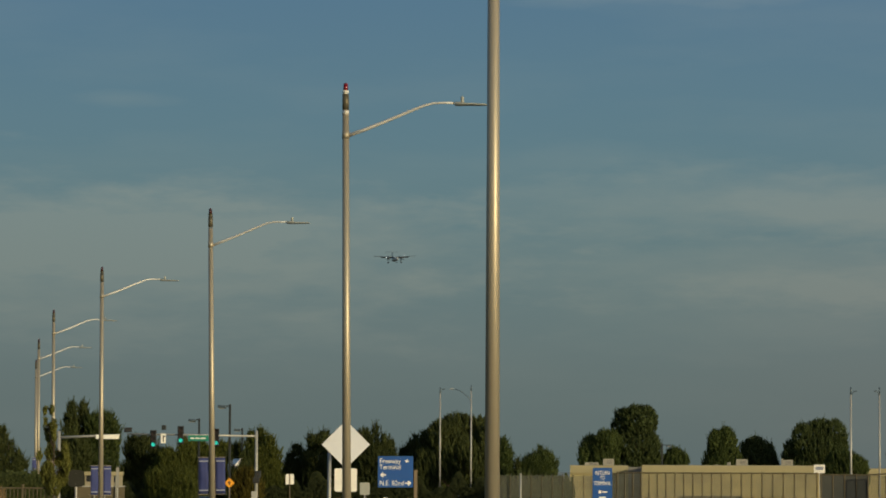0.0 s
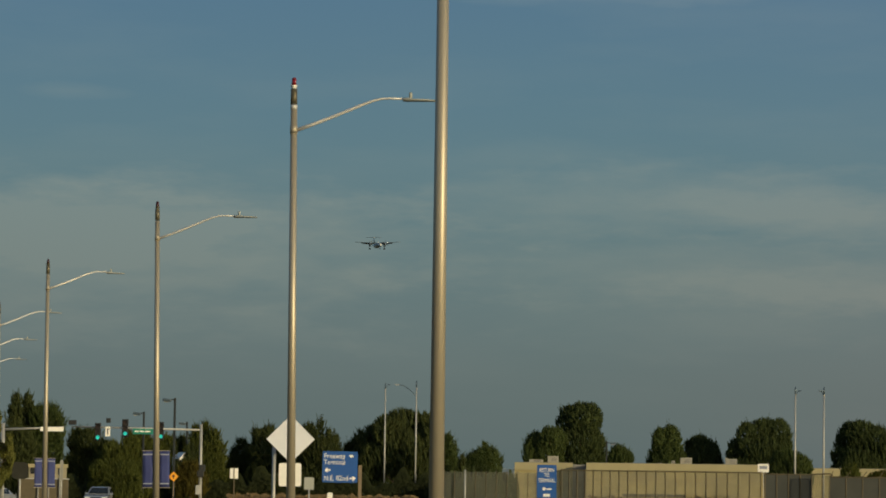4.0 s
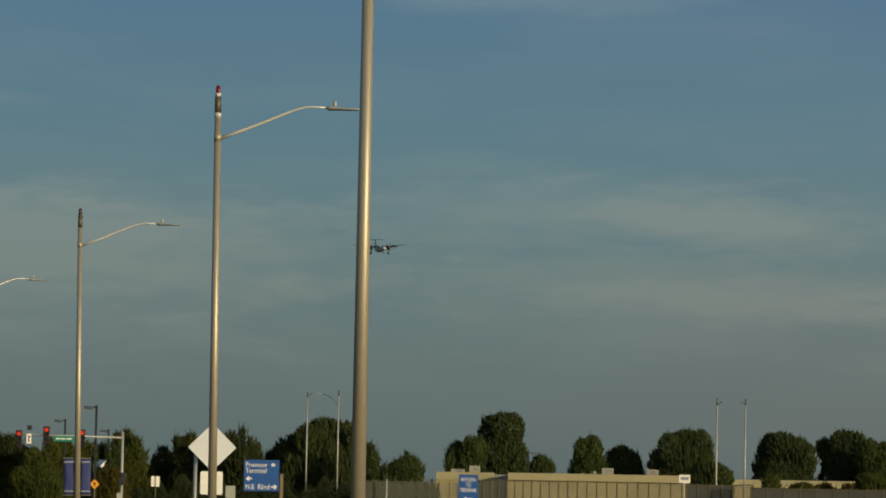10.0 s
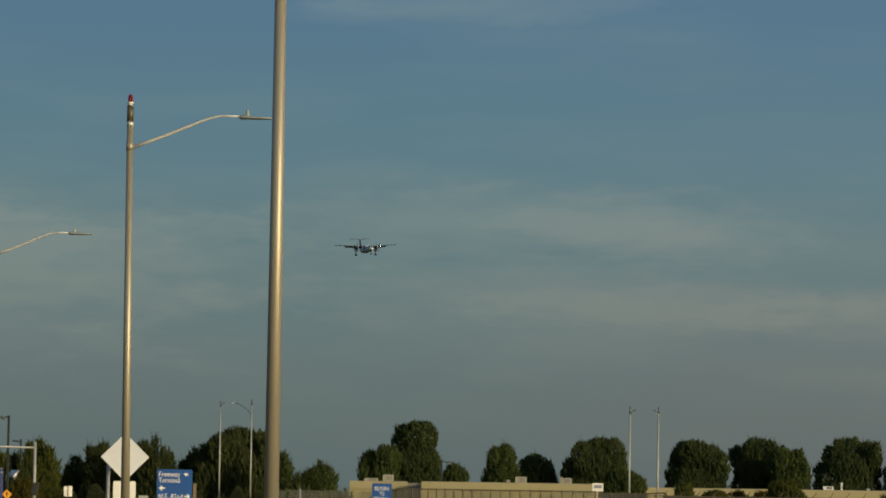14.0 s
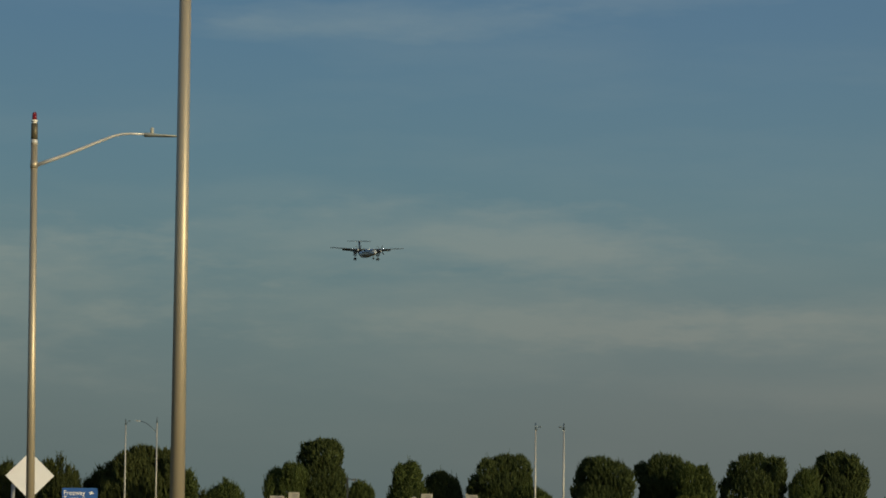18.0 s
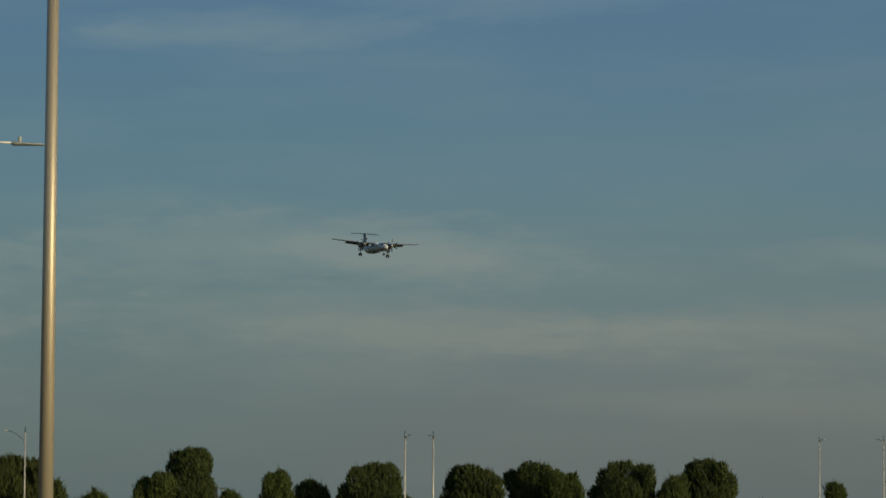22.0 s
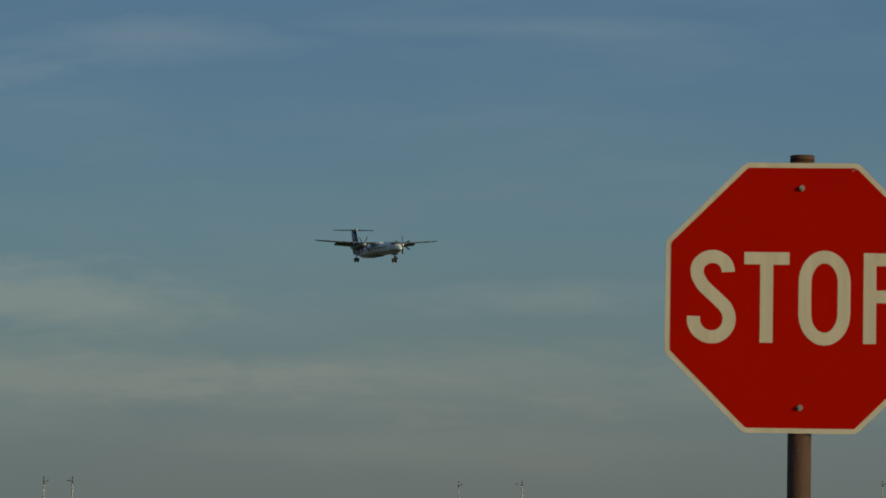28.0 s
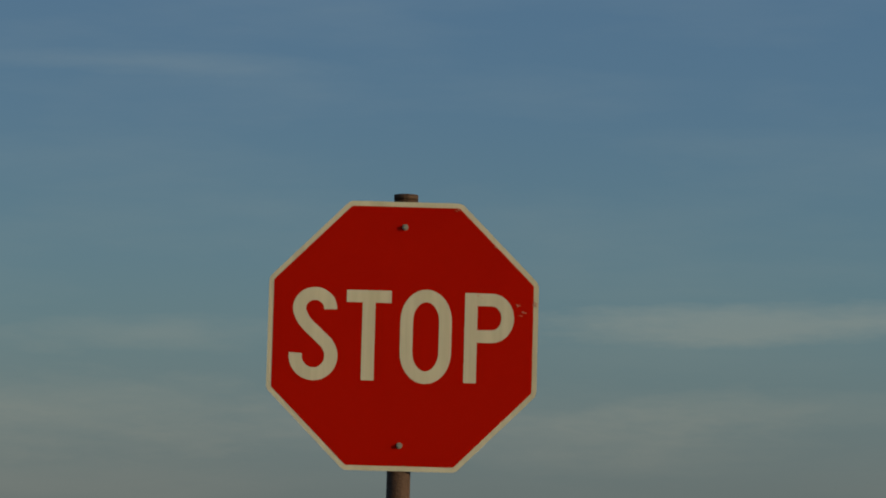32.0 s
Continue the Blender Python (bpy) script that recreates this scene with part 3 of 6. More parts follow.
bare_post(4.25, 199.25, 2.80, "pale steel post standing in the wire fence")
bare_post(-3.05, 99.55, 2.76, "plain galvanised steel sign post")
plain_sign(-3.15, 149.97, 1.88, 0.40, 0.50, "grey_sign", "small grey sign seen from its back")
plain_sign(-8.27, 199.83, 2.45, 0.45, 0.56, "sign_white", "small white sign fixed behind a thin dark post", post="wood", r=0.022, behind=True)
plain_sign(-17.81, 179.12, 2.37, 0.80, 0.82, "sign_dark", "dark back of a rounded road sign", r=0.05, round_r=0.2)
plain_sign(-16.69, 189.27, 2.45, 0.17, 1.1, "fence_pale", "grey sign turned almost edge-on", r=0.04, round_r=0.1)
plain_sign(-2.14, 139.98, 1.38, 0.2, 0.3, "sign_white", "small white marker plate near the ground", r=0.02)


def amber_sign():
    x, y, z = -13.85, 239.60, 2.35
    t = thing("warning_sign", pose(x, y, 0, 0, 0, facing(x, y)), "small amber diamond warning sign on a post", "road sign")
    p = part("panel", plate(bmesh.new(), [(0, z + 0.33), (-0.33, z), (0, z - 0.33), (0.33, z)][::-1], -0.005, 0.005), "sign_orange", t)
    part("symbol", boxed((0.07, 0.012, 0.26), (0, -0.006, z)), "black", p)
    part("symbol", boxed((0.18, 0.012, 0.07), (0, -0.007, z + 0.04)), "black", p)
    sign_post(t, 0, z + 0.2, 0.03, "wood")


amber_sign()


def arrow(parent, x, z, s, right):
    k = s if right else -s
    pts = [(0.5, 0), (0.05, 0.42), (-0.1, 0.28), (0.06, 0.11), (-0.5, 0.11), (-0.5, -0.11), (0.06, -0.11), (-0.1, -0.28), (0.05, -0.42)]
    part("arrow", plate(bmesh.new(), [(x + p * k, z + q * s) for p, q in pts], -0.009, -0.0055), "sign_white", parent, "white arrow")


def freeway_sign():
    D = 150.0
    x, y, z = -1.90, 149.99, 2.57
    w, h = 1.431, 1.269
    t = thing("guide_sign", pose(x, y, 0, 0, 0, facing(x, y, 0)), "blue guide sign with white lettering and arrows", "road sign")
    b = part("board", plate(bmesh.new(), round_rect(w, h, 0.03, cz=z), -0.005, 0.012), "sign_blue", t)
    k = D / 6500.0
    words("Freeway", 9.0 * k, -28.5 * k, z + 15.0 * k, b, width=37 * k)
    words("Terminal", 9.0 * k, -28.5 * k, z + 4.2 * k, b, width=37 * k)
    arrow(b, -22.0 * k, z - 5.5 * k, 11 * k, False)
    words("N.E. 82nd", 9.0 * k, -28.5 * k, z - 24.0 * k, b, width=42 * k)
    arrow(b, 22.5 * k, z - 20.0 * k, 11 * k, True)
    part("plane_symbol", boxed((8 * k, 0.006, 2.0 * k), (20 * k, -0.008, z + 19 * k), (0, 15, 0)), "sign_white", b)
    part("plane_symbol", boxed((2.2 * k, 0.006, 6 * k), (20 * k, -0.009, z + 19 * k), (0, 25, 0)), "sign_white", b)
    part("post", boxed((0.14, 0.14, 2.65), (0.819, 0.10, 2.65 / 2), bevel=0.01), "wood", t)


freeway_sign()


def return_sign():
    D = 150.0
    x, y, z = 6.53, 149.86, 2.10
    w, h = 0.796, 1.338
    t = thing("guide_sign", pose(x, y, 0, 0, 0, facing(x, y)), "narrow blue sign that reads return to terminal", "road sign")
    b = part("board", plate(bmesh.new(), round_rect(w, h, 0.03, cz=z), -0.005, 0.012), "sign_blue", t)
    k = D / 6500.0
    for s, dz, wd in (("RETURN", 16.5, 25), ("TO", 7.5, 9), ("TERMINAL", -1.8, 30)):
        words(s, 7.2 * k, 0, z + dz * k, b, align="CENTER", width=wd * k)
    part("plane_symbol", boxed((4.5 * k, 0.006, 5.5 * k), (-4.5 * k, -0.008, z - 13.5 * k), (0, 20, 0), 0.002), "sign_white", b)
    part("bar", boxed((9 * k, 0.006, 2.4 * k), (4 * k, -0.008, z - 13.8 * k)), "sign_white", b)
    part("bar", boxed((12 * k, 0.006, 5.0 * k), (0, -0.008, z - 24.5 * k)), "sign_white", b)
    part("post", boxed((0.1, 0.1, z + h * 0.3), (0, 0.07, (z + h * 0.3) / 2), bevel=0.01), "wood", t)


return_sign()


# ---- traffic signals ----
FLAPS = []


def signal_head(t, x, z):
    """Three glowing lenses; an added flap hides each one while its lamp is off."""
    s = part("signal_head", boxed((0.33, 0.22, 1.06), (x, 0, z), bevel=0.03), "black", t)
    part("backplate", boxed((0.40, 0.02, 1.14), (x, 0.06, z), bevel=0.006), "black", s)
    for k, name in enumerate(("lens_red", "lens_amber", "lens_green")):
        zc = z + 0.35 - 0.35 * k
        part("lens", rodded((x, -0.135, zc), (x, -0.11, zc), 0.125, seg=20), name, s)
        n = 12
        rings = [[(x + r * math.cos(radians(-20 + 220 * q / n)), yy, zc + r * math.sin(radians(-20 + 220 * q / n))) for q in range(n + 1)] for r, yy in ((0.165, -0.11), (0.165, -0.36), (0.158, -0.36), (0.158, -0.11))]
        bm = bmesh.new()
        vs = [[bm.verts.new(p) for p in ring] for ring in rings]
        for a, b in zip(vs, vs[1:]):
            for q in range(n):
                bm.faces.new((a[q], a[q + 1], b[q + 1], b[q]))
        part("visor", bm, "black", s)
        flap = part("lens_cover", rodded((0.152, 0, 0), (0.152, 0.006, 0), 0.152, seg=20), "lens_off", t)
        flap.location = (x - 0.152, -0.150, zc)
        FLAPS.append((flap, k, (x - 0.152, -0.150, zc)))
    part("hanger", boxed((0.06, 0.08, 0.3), (x, 0.1, z + 0.3)), "steel_far", s)


def signal_mast():
    x, y, z = -11.86, 234.70, 5.33
    k = 235.0 / 6500.0
    t = thing("traffic_signal", pose(x, y, 0, 0, 0, facing(x, y)), "steel signal mast with a long arm and three signal heads", "traffic light")
    part("mast", rodded((0, 0, 0), (0, 0, z + 0.35), 0.115, 0.09, seg=14), "steel_far", t, smooth=True)
    part("mast_arm", rodded((0, 0, z), (-228 * k, 0, z + 0.1), 0.065, 0.045, seg=12), "steel_far", t, smooth=True)
    for px, dz in ((-71, 0.0), (-133.5, 0.15), (-181.5, -0.12)):
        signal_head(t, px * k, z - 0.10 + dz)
    part("side_head", boxed((0.50, 0.4, 0.30), (-226 * k, 0.05, z + 0.36), bevel=0.03), "black", t, "signal head seen from its dark side")
    s = part("street_name_sign", boxed((36 * k, 0.02, 0.36), (-102 * k, -0.05, z - 0.15), bevel=0.005), "sign_green", t, "green street name sign")
    for q, wd in ((-11, 7), (-2, 8), (8, 9)):
        part("bar", boxed((wd * k, 0.01, 0.08), ((-102 + q) * k, -0.062, z - 0.15)), "sign_white", s)
    s = part("lane_sign", boxed((8.5 * k, 0.02, 0.62), (-164 * k, -0.05, z - 0.18), bevel=0.005), "sign_white", t, "white lane sign with a dark arrow")
    part("symbol", boxed((0.07, 0.01, 0.36), (-164 * k, -0.062, z - 0.2)), "black", s)
    part("symbol", boxed((0.16, 0.01, 0.07), (-163 * k, -0.064, z - 0.03)), "black", s)
    part("camera_box", boxed((0.3, 0.3, 0.3), (-163 * k, 0, z + 0.52), bevel=0.05), "dark_steel", t)
    part("walk_signal", boxed((0.4, 0.35, 0.45), (0.1, -0.15, 2.89), bevel=0.04), "dark_steel", t)
    part("walk_signal", boxed((0.42, 0.3, 0.4), (0.0, -0.2, 2.53), bevel=0.04), "black", t)
    part("walk_lamp", boxed((0.11, 0.02, 0.13), (0.1, -0.335, 2.89)), "lens_off", t, "unlit walk signal")
    part("cabinet", boxed((0.35, 0.3, 0.6), (-0.12, -0.2, 1.52), bevel=0.03), "steel_far", t)


signal_mast()


def left_mast():
    x, y, z = -21.26, 203.89, 4.78
    k = 205.0 / 6500.0
    t = thing("traffic_signal", pose(x, y, 0, 0, 0, facing(x, y)), "steel mast with an arm and a white lit sign box", "traffic light")
    part("mast", rodded((0, 0, 0), (0, 0, z + 0.3), 0.13, 0.10, seg=14), "steel_far", t, smooth=True)
    part("mast_arm", rodded((0, 0, z - 0.05), (107 * k, 0, z + 0.12), 0.07, 0.045, seg=12), "steel_far", t, smooth=True)
    part("sign_box", boxed((41 * k, 0.12, 0.24), (85 * k, -0.1, z + 0.0), bevel=0.02), "sign_white", t, "white sign box")


left_mast()


# ---- buildings and fences ----
def long_box(x0, y0, x1, y1, depth, z0, z1):
    """A block whose front runs from one plan point to the other."""
    d = Vector((x1 - x0, y1 - y0, 0))
    n = Vector((-d.y, d.x, 0)).normalized() * depth
    a, b = Vector((x0, y0, 0)), Vector((x1, y1, 0))
    ring = [a, b, b + n, a + n]
    return loft(bmesh.new(), [[p + Vector((0, 0, z)) for p in ring] for z in (z0, z1)])


def warehouse():
    zr = 4.06
    t = thing("warehouse", pose(0, 0, 0), "low tan rendered warehouse with a pale roof edge", "building")
    blocks = (((10.43, 299.82), (15.16, 299.62), zr), ((16.05, 295.56), (30.01, 294.48), zr), ((30.92, 303.43), (75.20, 297.79), zr - 0.14))
    for (x0, y0), (x1, y1), z in blocks:
        part("wall", long_box(x0, y0, x1, y1, 14, 0, z - 0.62), "tan_wall", t)
        dx, dy = (x1 - x0), (y1 - y0)
        n = Vector((dy, -dx)).normalized() * 0.12
        part("parapet", long_box(x0 + n.x, y0 + n.y, x1 + n.x, y1 + n.y, 14.2, z - 0.62, z), "tan_cap", t, "pale projecting roof edge")
        part("roof", long_box(x0 + n.x * -3, y0 - n.y * 3, x1 - n.x * 3, y1 - n.y * 3, 13, z + 0.002, z + 0.03), "roof", t)
    # the recess lies in shadow; that shade is put into the roofing grey
    part("recess_wall", long_box(15.52, 307.61, 16.74, 307.54, 6, 0, zr - 0.05), "roof", t, "recessed wall coloured grey for its shade")


warehouse()


def roof_unit(x, y, z, w, h, label, mat="unit"):
    t = thing("roof_unit", pose(x, y, z, 0, 0, facing(x, y)), label, "roof unit", "units on the warehouse roof")
    part("housing", boxed((w, 1.2, h), (0, 0, h / 2), bevel=0.03), mat, t)
    for k in range(3):
        part("louvre", boxed((w * 0.5, 0.03, 0.06), (w * 0.1, -0.61, h * (0.3 + 0.2 * k)), (25, 0, 0)), "roof", t)


ROOF = 4.06 + 0.03
for x, y, w, h, s in ((12.30, 302.75, 1.15, 0.25, "low beige roof unit"), (13.69, 302.69, 0.9, 0.55, "square beige roof unit with louvres"), (24.61, 302.00, 0.95, 0.55, "square beige roof unit with louvres"), (28.29, 301.68, 0.95, 0.5, "square beige roof unit with louvres"), (23.55, 302.08, 0.3, 0.28, "small pale roof vent"), (27.87, 301.72, 0.18, 0.6, "thin pale roof vent"), (22.53, 302.16, 0.2, 0.12, "small pale roof vent")):
    roof_unit(x, y, ROOF, w, h, s)
for x, y, w, h, s in ((50.2, 302.5, 0.85, 0.30, "low white roof unit"), (51.3, 302.4, 0.17, 0.62, "thin white roof vent pipe"), (53.5, 302.1, 0.2, 0.16, "small pale roof vent")):
    roof_unit(x, y, ROOF - 0.14, w, h, s, "white_plastic")


def booth():
    x, y, z = -27.46, 298.74, 3.40
    k = 300.0 / 6500.0
    t = thing("booth", pose(x, y, 0, 0, 0, facing(x, y)), "small cream booth with dark windows", "building")
    part("wall", boxed((66 * k, 3.0, z - 0.3), (0, 1.5, (z - 0.3) / 2)), "cream", t)
    part("roof", boxed((70 * k, 3.3, 0.3), (0, 1.5, z - 0.15), bevel=0.04), "tan_cap", t)
    for px, w, zz in ((-26, 9, 849), (-12, 8, 849), (4, 12, 850), (22, 8, 850), (14, 10, 872)):
        part("window", boxed((w * k, 0.06, 0.5), (px * k, -0.02, 1.65 + (875 - zz) * k), bevel=0.01), "glass", t)


booth()


# dark wall added in place of the shade on the booth's lower front
def low_wall():
    x, y, z = -23.17, 248.92, 2.08
    t = thing("low_wall", pose(x, y, 0, 0, 0, facing(x, y)), "added low dark wall standing in for booth shade, with pale posts", "wall")
    part("wall", boxed((3.4, 0.3, z), (0, 0, z / 2), bevel=0.02), "fence", t)
    part("coping", boxed((3.5, 0.36, 0.08), (0, 0, z + 0.04), bevel=0.02), "kerb", t)
    for px in (-0.35, 0.35, 1.1):
        part("post", rodded((px, -0.3, 0), (px, -0.3, z + 0.7), 0.05, seg=10), "fence_pale", t)


low_wall()


def flat_shed():
    x, y, z, w = 17.42, 239.36, 1.62, 4.21
    t = thing("flat_shed", pose(x, y, 0, 0, 0, facing(x, y)), "low brown flat-roofed shed in front of the warehouse", "shed")
    part("wall", boxed((w - 0.2, 2.0, z - 0.1), (0, 1.0, (z - 0.1) / 2), bevel=0.01), "wood", t)
    part("roof", boxed((w, 2.3, 0.1), (0, 1.0, z - 0.05), bevel=0.02), "collar", t, "brown flat roof")
    for k in range(6):
        part("batten", boxed((0.06, 0.03, z - 0.12), ((k - 2.5) * w / 6.2, -0.012, (z - 0.12) / 2)), "wood", t)


flat_shed()


def white_shed():
    x, y, z = -18.01, 321.50, 4.72
    t = thing("white_shed", pose(x, y, 0, 0, 0, facing(x, y, 20)), "white gabled shed between the trees", "building")
    part("wall", plate(bmesh.new(), [(-0.42, 0), (0.42, 0), (0.42, z - 0.3), (0.1, z), (-0.42, z - 0.5)], -1, 1), "white_plastic", t)
    part("window", boxed((0.3, 0.05, 0.4), (0.1, -1.01, z - 1.0)), "glass", t)


white_shed()


def fence_run(name, label, a, b, n, ht, post_mat, r, rail=True, arms=False, spread=1.0, net="net"):
    """Posts, rail and wire net between two plan points; the posts widen by spread towards the second."""
    (x0, y0), (x1, y1) = a, b
    t = thing(name, pose(0, 0, 0), label, "fence")
    src = None
    for k in range(n + 1):
        q = k / n
        q = (q + (spread - 1) / 2 * q * q) / (1 + (spread - 1) / 2)
        x, y = x0 + (x1 - x0) * q, y0 + (y1 - y0) * q
        if src is None:
            src = part("post", rodded((0, 0, 0), (0, 0, ht + 0.06), r, seg=8), post_mat, t)
            src.location = (x, y, 0)
        else:
            o = new("post", src.data)
            o.parent, o.location = t, (x, y, 0)
        if arms:
            part("wire_arm", rodded((x, y, ht), (x + 0.22, y, ht + 0.3), 0.02, seg=6), post_mat, t)
    if rail:
        part("rail", rodded((x0, y0, ht), (x1, y1, ht), 0.035, seg=8), post_mat, t)
    part("wire_net", long_box(x0, y0, x1, y1, 0.01, 0.02, ht), net, t, "woven wire net" if net == "net" else "dark privacy screen")
    return t


fence_run("tall_fence", "tall wire fence with dark posts and a top rail", (3.12, 199.98), (9.40, 199.78), 11, 2.71, "fence", 0.022, False)
fence_run("tall_fence", "tall wire fence with dark posts and a top rail", (9.51, 199.77), (20.27, 198.97), 21, 2.87, "fence", 0.035, True, False, 1.5)
fence_run("tall_fence", "tall dark screened fence beside the gate", (20.08, 194.97), (22.54, 194.70), 4, 2.77, "fence", 0.04, True, False, 1.0, "screen")
fence_run("tall_fence", "dark screened fence with barbed wire arms", (22.74, 188.63), (34.48, 186.85), 14, 2.63, "fence", 0.03, True, True, 1.0, "screen")


def gate():
    x0, y0, = 22.42, 193.71
    x1, y1, = 23.51, 193.58
    z = 2.79
    t = thing("gate", pose(x0, y0, 0, 0, 0, math.degrees(math.atan2(y1 - y0, x1 - x0))), "wire gate in a bent pipe frame", "gate")
    w = math.hypot(x1 - x0, y1 - y0)
    part("gate_frame", tube(bmesh.new(), [(0, 0, 0.1), (0, 0, z - 0.15), (0.05, 0, z - 0.03), (0.15, 0, z), (w - 0.15, 0, z + 0.04), (w - 0.05, 0, z), (w, 0, z - 0.12), (w, 0, 0.1)], 0.04, 8), "fence", t)
    part("wire_net", boxed((w - 0.06, 0.01, z - 0.1), (w / 2, 0, z / 2)), "net", t)
    part("bar", rodded((w * 0.5, 0, 0.1), (w * 0.5, 0, z), 0.025, seg=8), "fence", t)


gate()
plain_sign(24.48, 238.75, 3.41, 0.72, 0.55, "sign_white", "white notice board above the fence", r=0.03, name="notice_board")
board = bpy.data.objects["notice_board"]
part("print", boxed((0.5, 0.006, 0.2), (0, -0.009, 3.45), bevel=0.002), "banner_pale", board, "grey-blue print")


def picket_fence():
    t = thing("rail_fence", pose(0, 0, 0), "weathered brown rail fence with upright pickets", "fence")
    (x0, y0), (x1, y1), ht = (-18.56, 148.85), (-15.94, 149.15), 1.85
    part("rail", rodded((x0, y0, ht), (x1, y1, ht), 0.03, seg=8), "fence", t)
    src = None
    for k in range(18):
        q = k / 17
        p = (x0 + (x1 - x0) * q, y0 + (y1 - y0) * q, 0)
        if src is None:
            src = part("picket", rodded((0, 0, 0), (0, 0, ht), 0.018, seg=6), "fence", t)
            src.location = p
        else:
            o = new("picket", src.data)
            o.parent, o.location = t, p
    part("end_post", rodded((x1 * 0.6 + x0 * 0.4, y1, 0), (x1 * 0.6 + x0 * 0.4, y1, ht + 0.15), 0.06, seg=10), "fence", t)


picket_fence()


# ---- trees ----
def leaf_mesh(name, centres, outs, size, mat, rng, parent, upright=1.0):
    """Many small leaf sprays round the given points."""
    n = len(centres)
    nrm = outs / np.linalg.norm(outs, axis=1)[:, None] + rng.normal(0, 0.13, (n, 3))
    nrm /= np.linalg.norm(nrm, axis=1)[:, None]
    a = np.cross(nrm, rng.normal(0, 1, (n, 3)))
    a /= np.linalg.norm(a, axis=1)[:, None]
    b = np.cross(nrm, a)
    s = size * rng.uniform(0.55, 1.35, (n, 1))
    a, b = a * s, b * s * 0.6
    v = np.empty((n, 4, 3))
    v[:, 0], v[:, 1], v[:, 2], v[:, 3] = centres - a, centres - b * 0.9 + a * 0.1, centres + a, centres + b
    v[:, :, 2] += (v[:, :, 2] - centres[:, None, 2]) * (upright - 1)
    me = bpy.data.meshes.new(name)
    me.from_pydata(v.reshape(-1, 3).tolist(), [], np.arange(4 * n).reshape(n, 4).tolist())
    me.materials.append(M[mat])
    ob = new(name, me)
    ob.parent = parent
    return ob


KINDS = {
    "leaf_dark": "dense dark green pine with a broad rounded crown",
    "leaf": "green tree with a rounded tufted crown",
    "leaf_pine": "dark pine with ragged upswept branches",
    "leaf_lime": "low shrub with yellow-green leaves",
    "leaf_rust": "low bush with rusty brown leaves",
    "leaf_olive": "olive-green bushy tree with a loose crown",
    "leaf_young": "young slim tree with sparse yellow-green leaves",
}


def crown_mesh(name, lobes, depth, tuft, mat, rng, parent, leaves=6, thin=0.085, ragged=1.0):
    """Upswept tufts over the outside of the crown's lobes: each a soft core under small leaf sprays."""
    c = np.stack([lobes[:, 0], depth, lobes[:, 1]], 1)
    r = np.stack([lobes[:, 2], lobes[:, 2], lobes[:, 3]], 1)
    area = 4 * math.pi * (r[:, 0] * (r[:, 0] + 2 * r[:, 2])) / 3
    n = int(np.clip(area.sum() / (thin * tuft * tuft), 60, 4000))
    k = rng.choice(len(c), n, p=area / area.sum())
    d = rng.normal(0, 1, (n, 3))
    d /= np.linalg.norm(d, axis=1)[:, None]
    d[:, 2] = np.where(d[:, 2] < -0.7, -d[:, 2], d[:, 2])
    p = c[k] + d * r[k]
    q = (p[:, None, :] - c[None]) / (r[None] * 0.92)
    hidden = ((q ** 2).sum(2) < 1)
    hidden[np.arange(n), k] = False
    keep = ~hidden.any(1)
    p, d, k = p[keep], d[keep], k[keep]
    n = len(p)
    out = d / r[k]
    out /= np.linalg.norm(out, axis=1)[:, None]
    axis = out * 0.42 + np.array([0, 0, 0.9]) + rng.normal(0, 0.14, (n, 3))
    axis /= np.linalg.norm(axis, axis=1)[:, None]
    half = tuft * rng.uniform(0.26, 0.55, n)
    wide = tuft * rng.uniform(0.055, 0.105, n)
    wave = np.sin(p @ rng.normal(0, 2.2, 3) + 3 * k) + np.sin(p @ rng.normal(0, 4.0, 3))
    p = p - out * (half * 0.45)[:, None] + out * (0.07 * wave + rng.normal(0, 0.085, n))[:, None] * tuft * ragged
    if ragged > 1:
        wisp = rng.uniform(0, 1, n) < 0.13 * min(1, ragged - 1)
        half, wide = np.where(wisp, half * 1.7, half), np.where(wisp, wide * 0.75, wide)
        p = p + (out * 0.5 + axis * 0.5) * np.where(wisp, 0.34 * tuft * rng.uniform(0.2, 1, n), 0)[:, None]
    side = np.cross(axis, rng.normal(0, 1, (n, 3)))
    side /= np.linalg.norm(side, axis=1)[:, None]
    other = np.cross(axis, side)
    verts, m = [], 5
    for s, f in ((-1.0, 0.3), (-0.2, 1.0), (1.0, 0.1)):
        for a in range(m):
            w = math.tau * a / m + s
            jit = rng.uniform(0.8, 1.2, n)
            verts.append(p + axis * (half * s)[:, None] + (side * math.cos(w) + other * math.sin(w)) * (wide * f * jit)[:, None])
    core = np.stack(verts, 1)
    quads = np.array([(b * m + a, b * m + (a + 1) % m, (b + 1) * m + (a + 1) % m, (b + 1) * m + a) for b in range(2) for a in range(m)])
    faces = (quads[None] + (np.arange(n) * 3 * m)[:, None, None]).reshape(-1, 4)
    # leaf sprays standing off the cores
    j = np.repeat(np.arange(n), leaves)
    u, w = rng.uniform(-0.7, 1.0, len(j)), rng.uniform(0, math.tau, len(j))
    rad = side[j] * np.cos(w)[:, None] + other[j] * np.sin(w)[:, None]
    at = p[j] + axis[j] * (half[j] * u)[:, None] + rad * (wide[j] * np.sqrt(np.clip(1.05 - u * u, 0.05, 1)))[:, None]
    grow = axis[j] * 0.8 + rad * 0.7 + rng.normal(0, 0.3, (len(j), 3))
    grow /= np.linalg.norm(grow, axis=1)[:, None]
    across = np.cross(grow, rad + rng.normal(0, 0.2, (len(j), 3)))
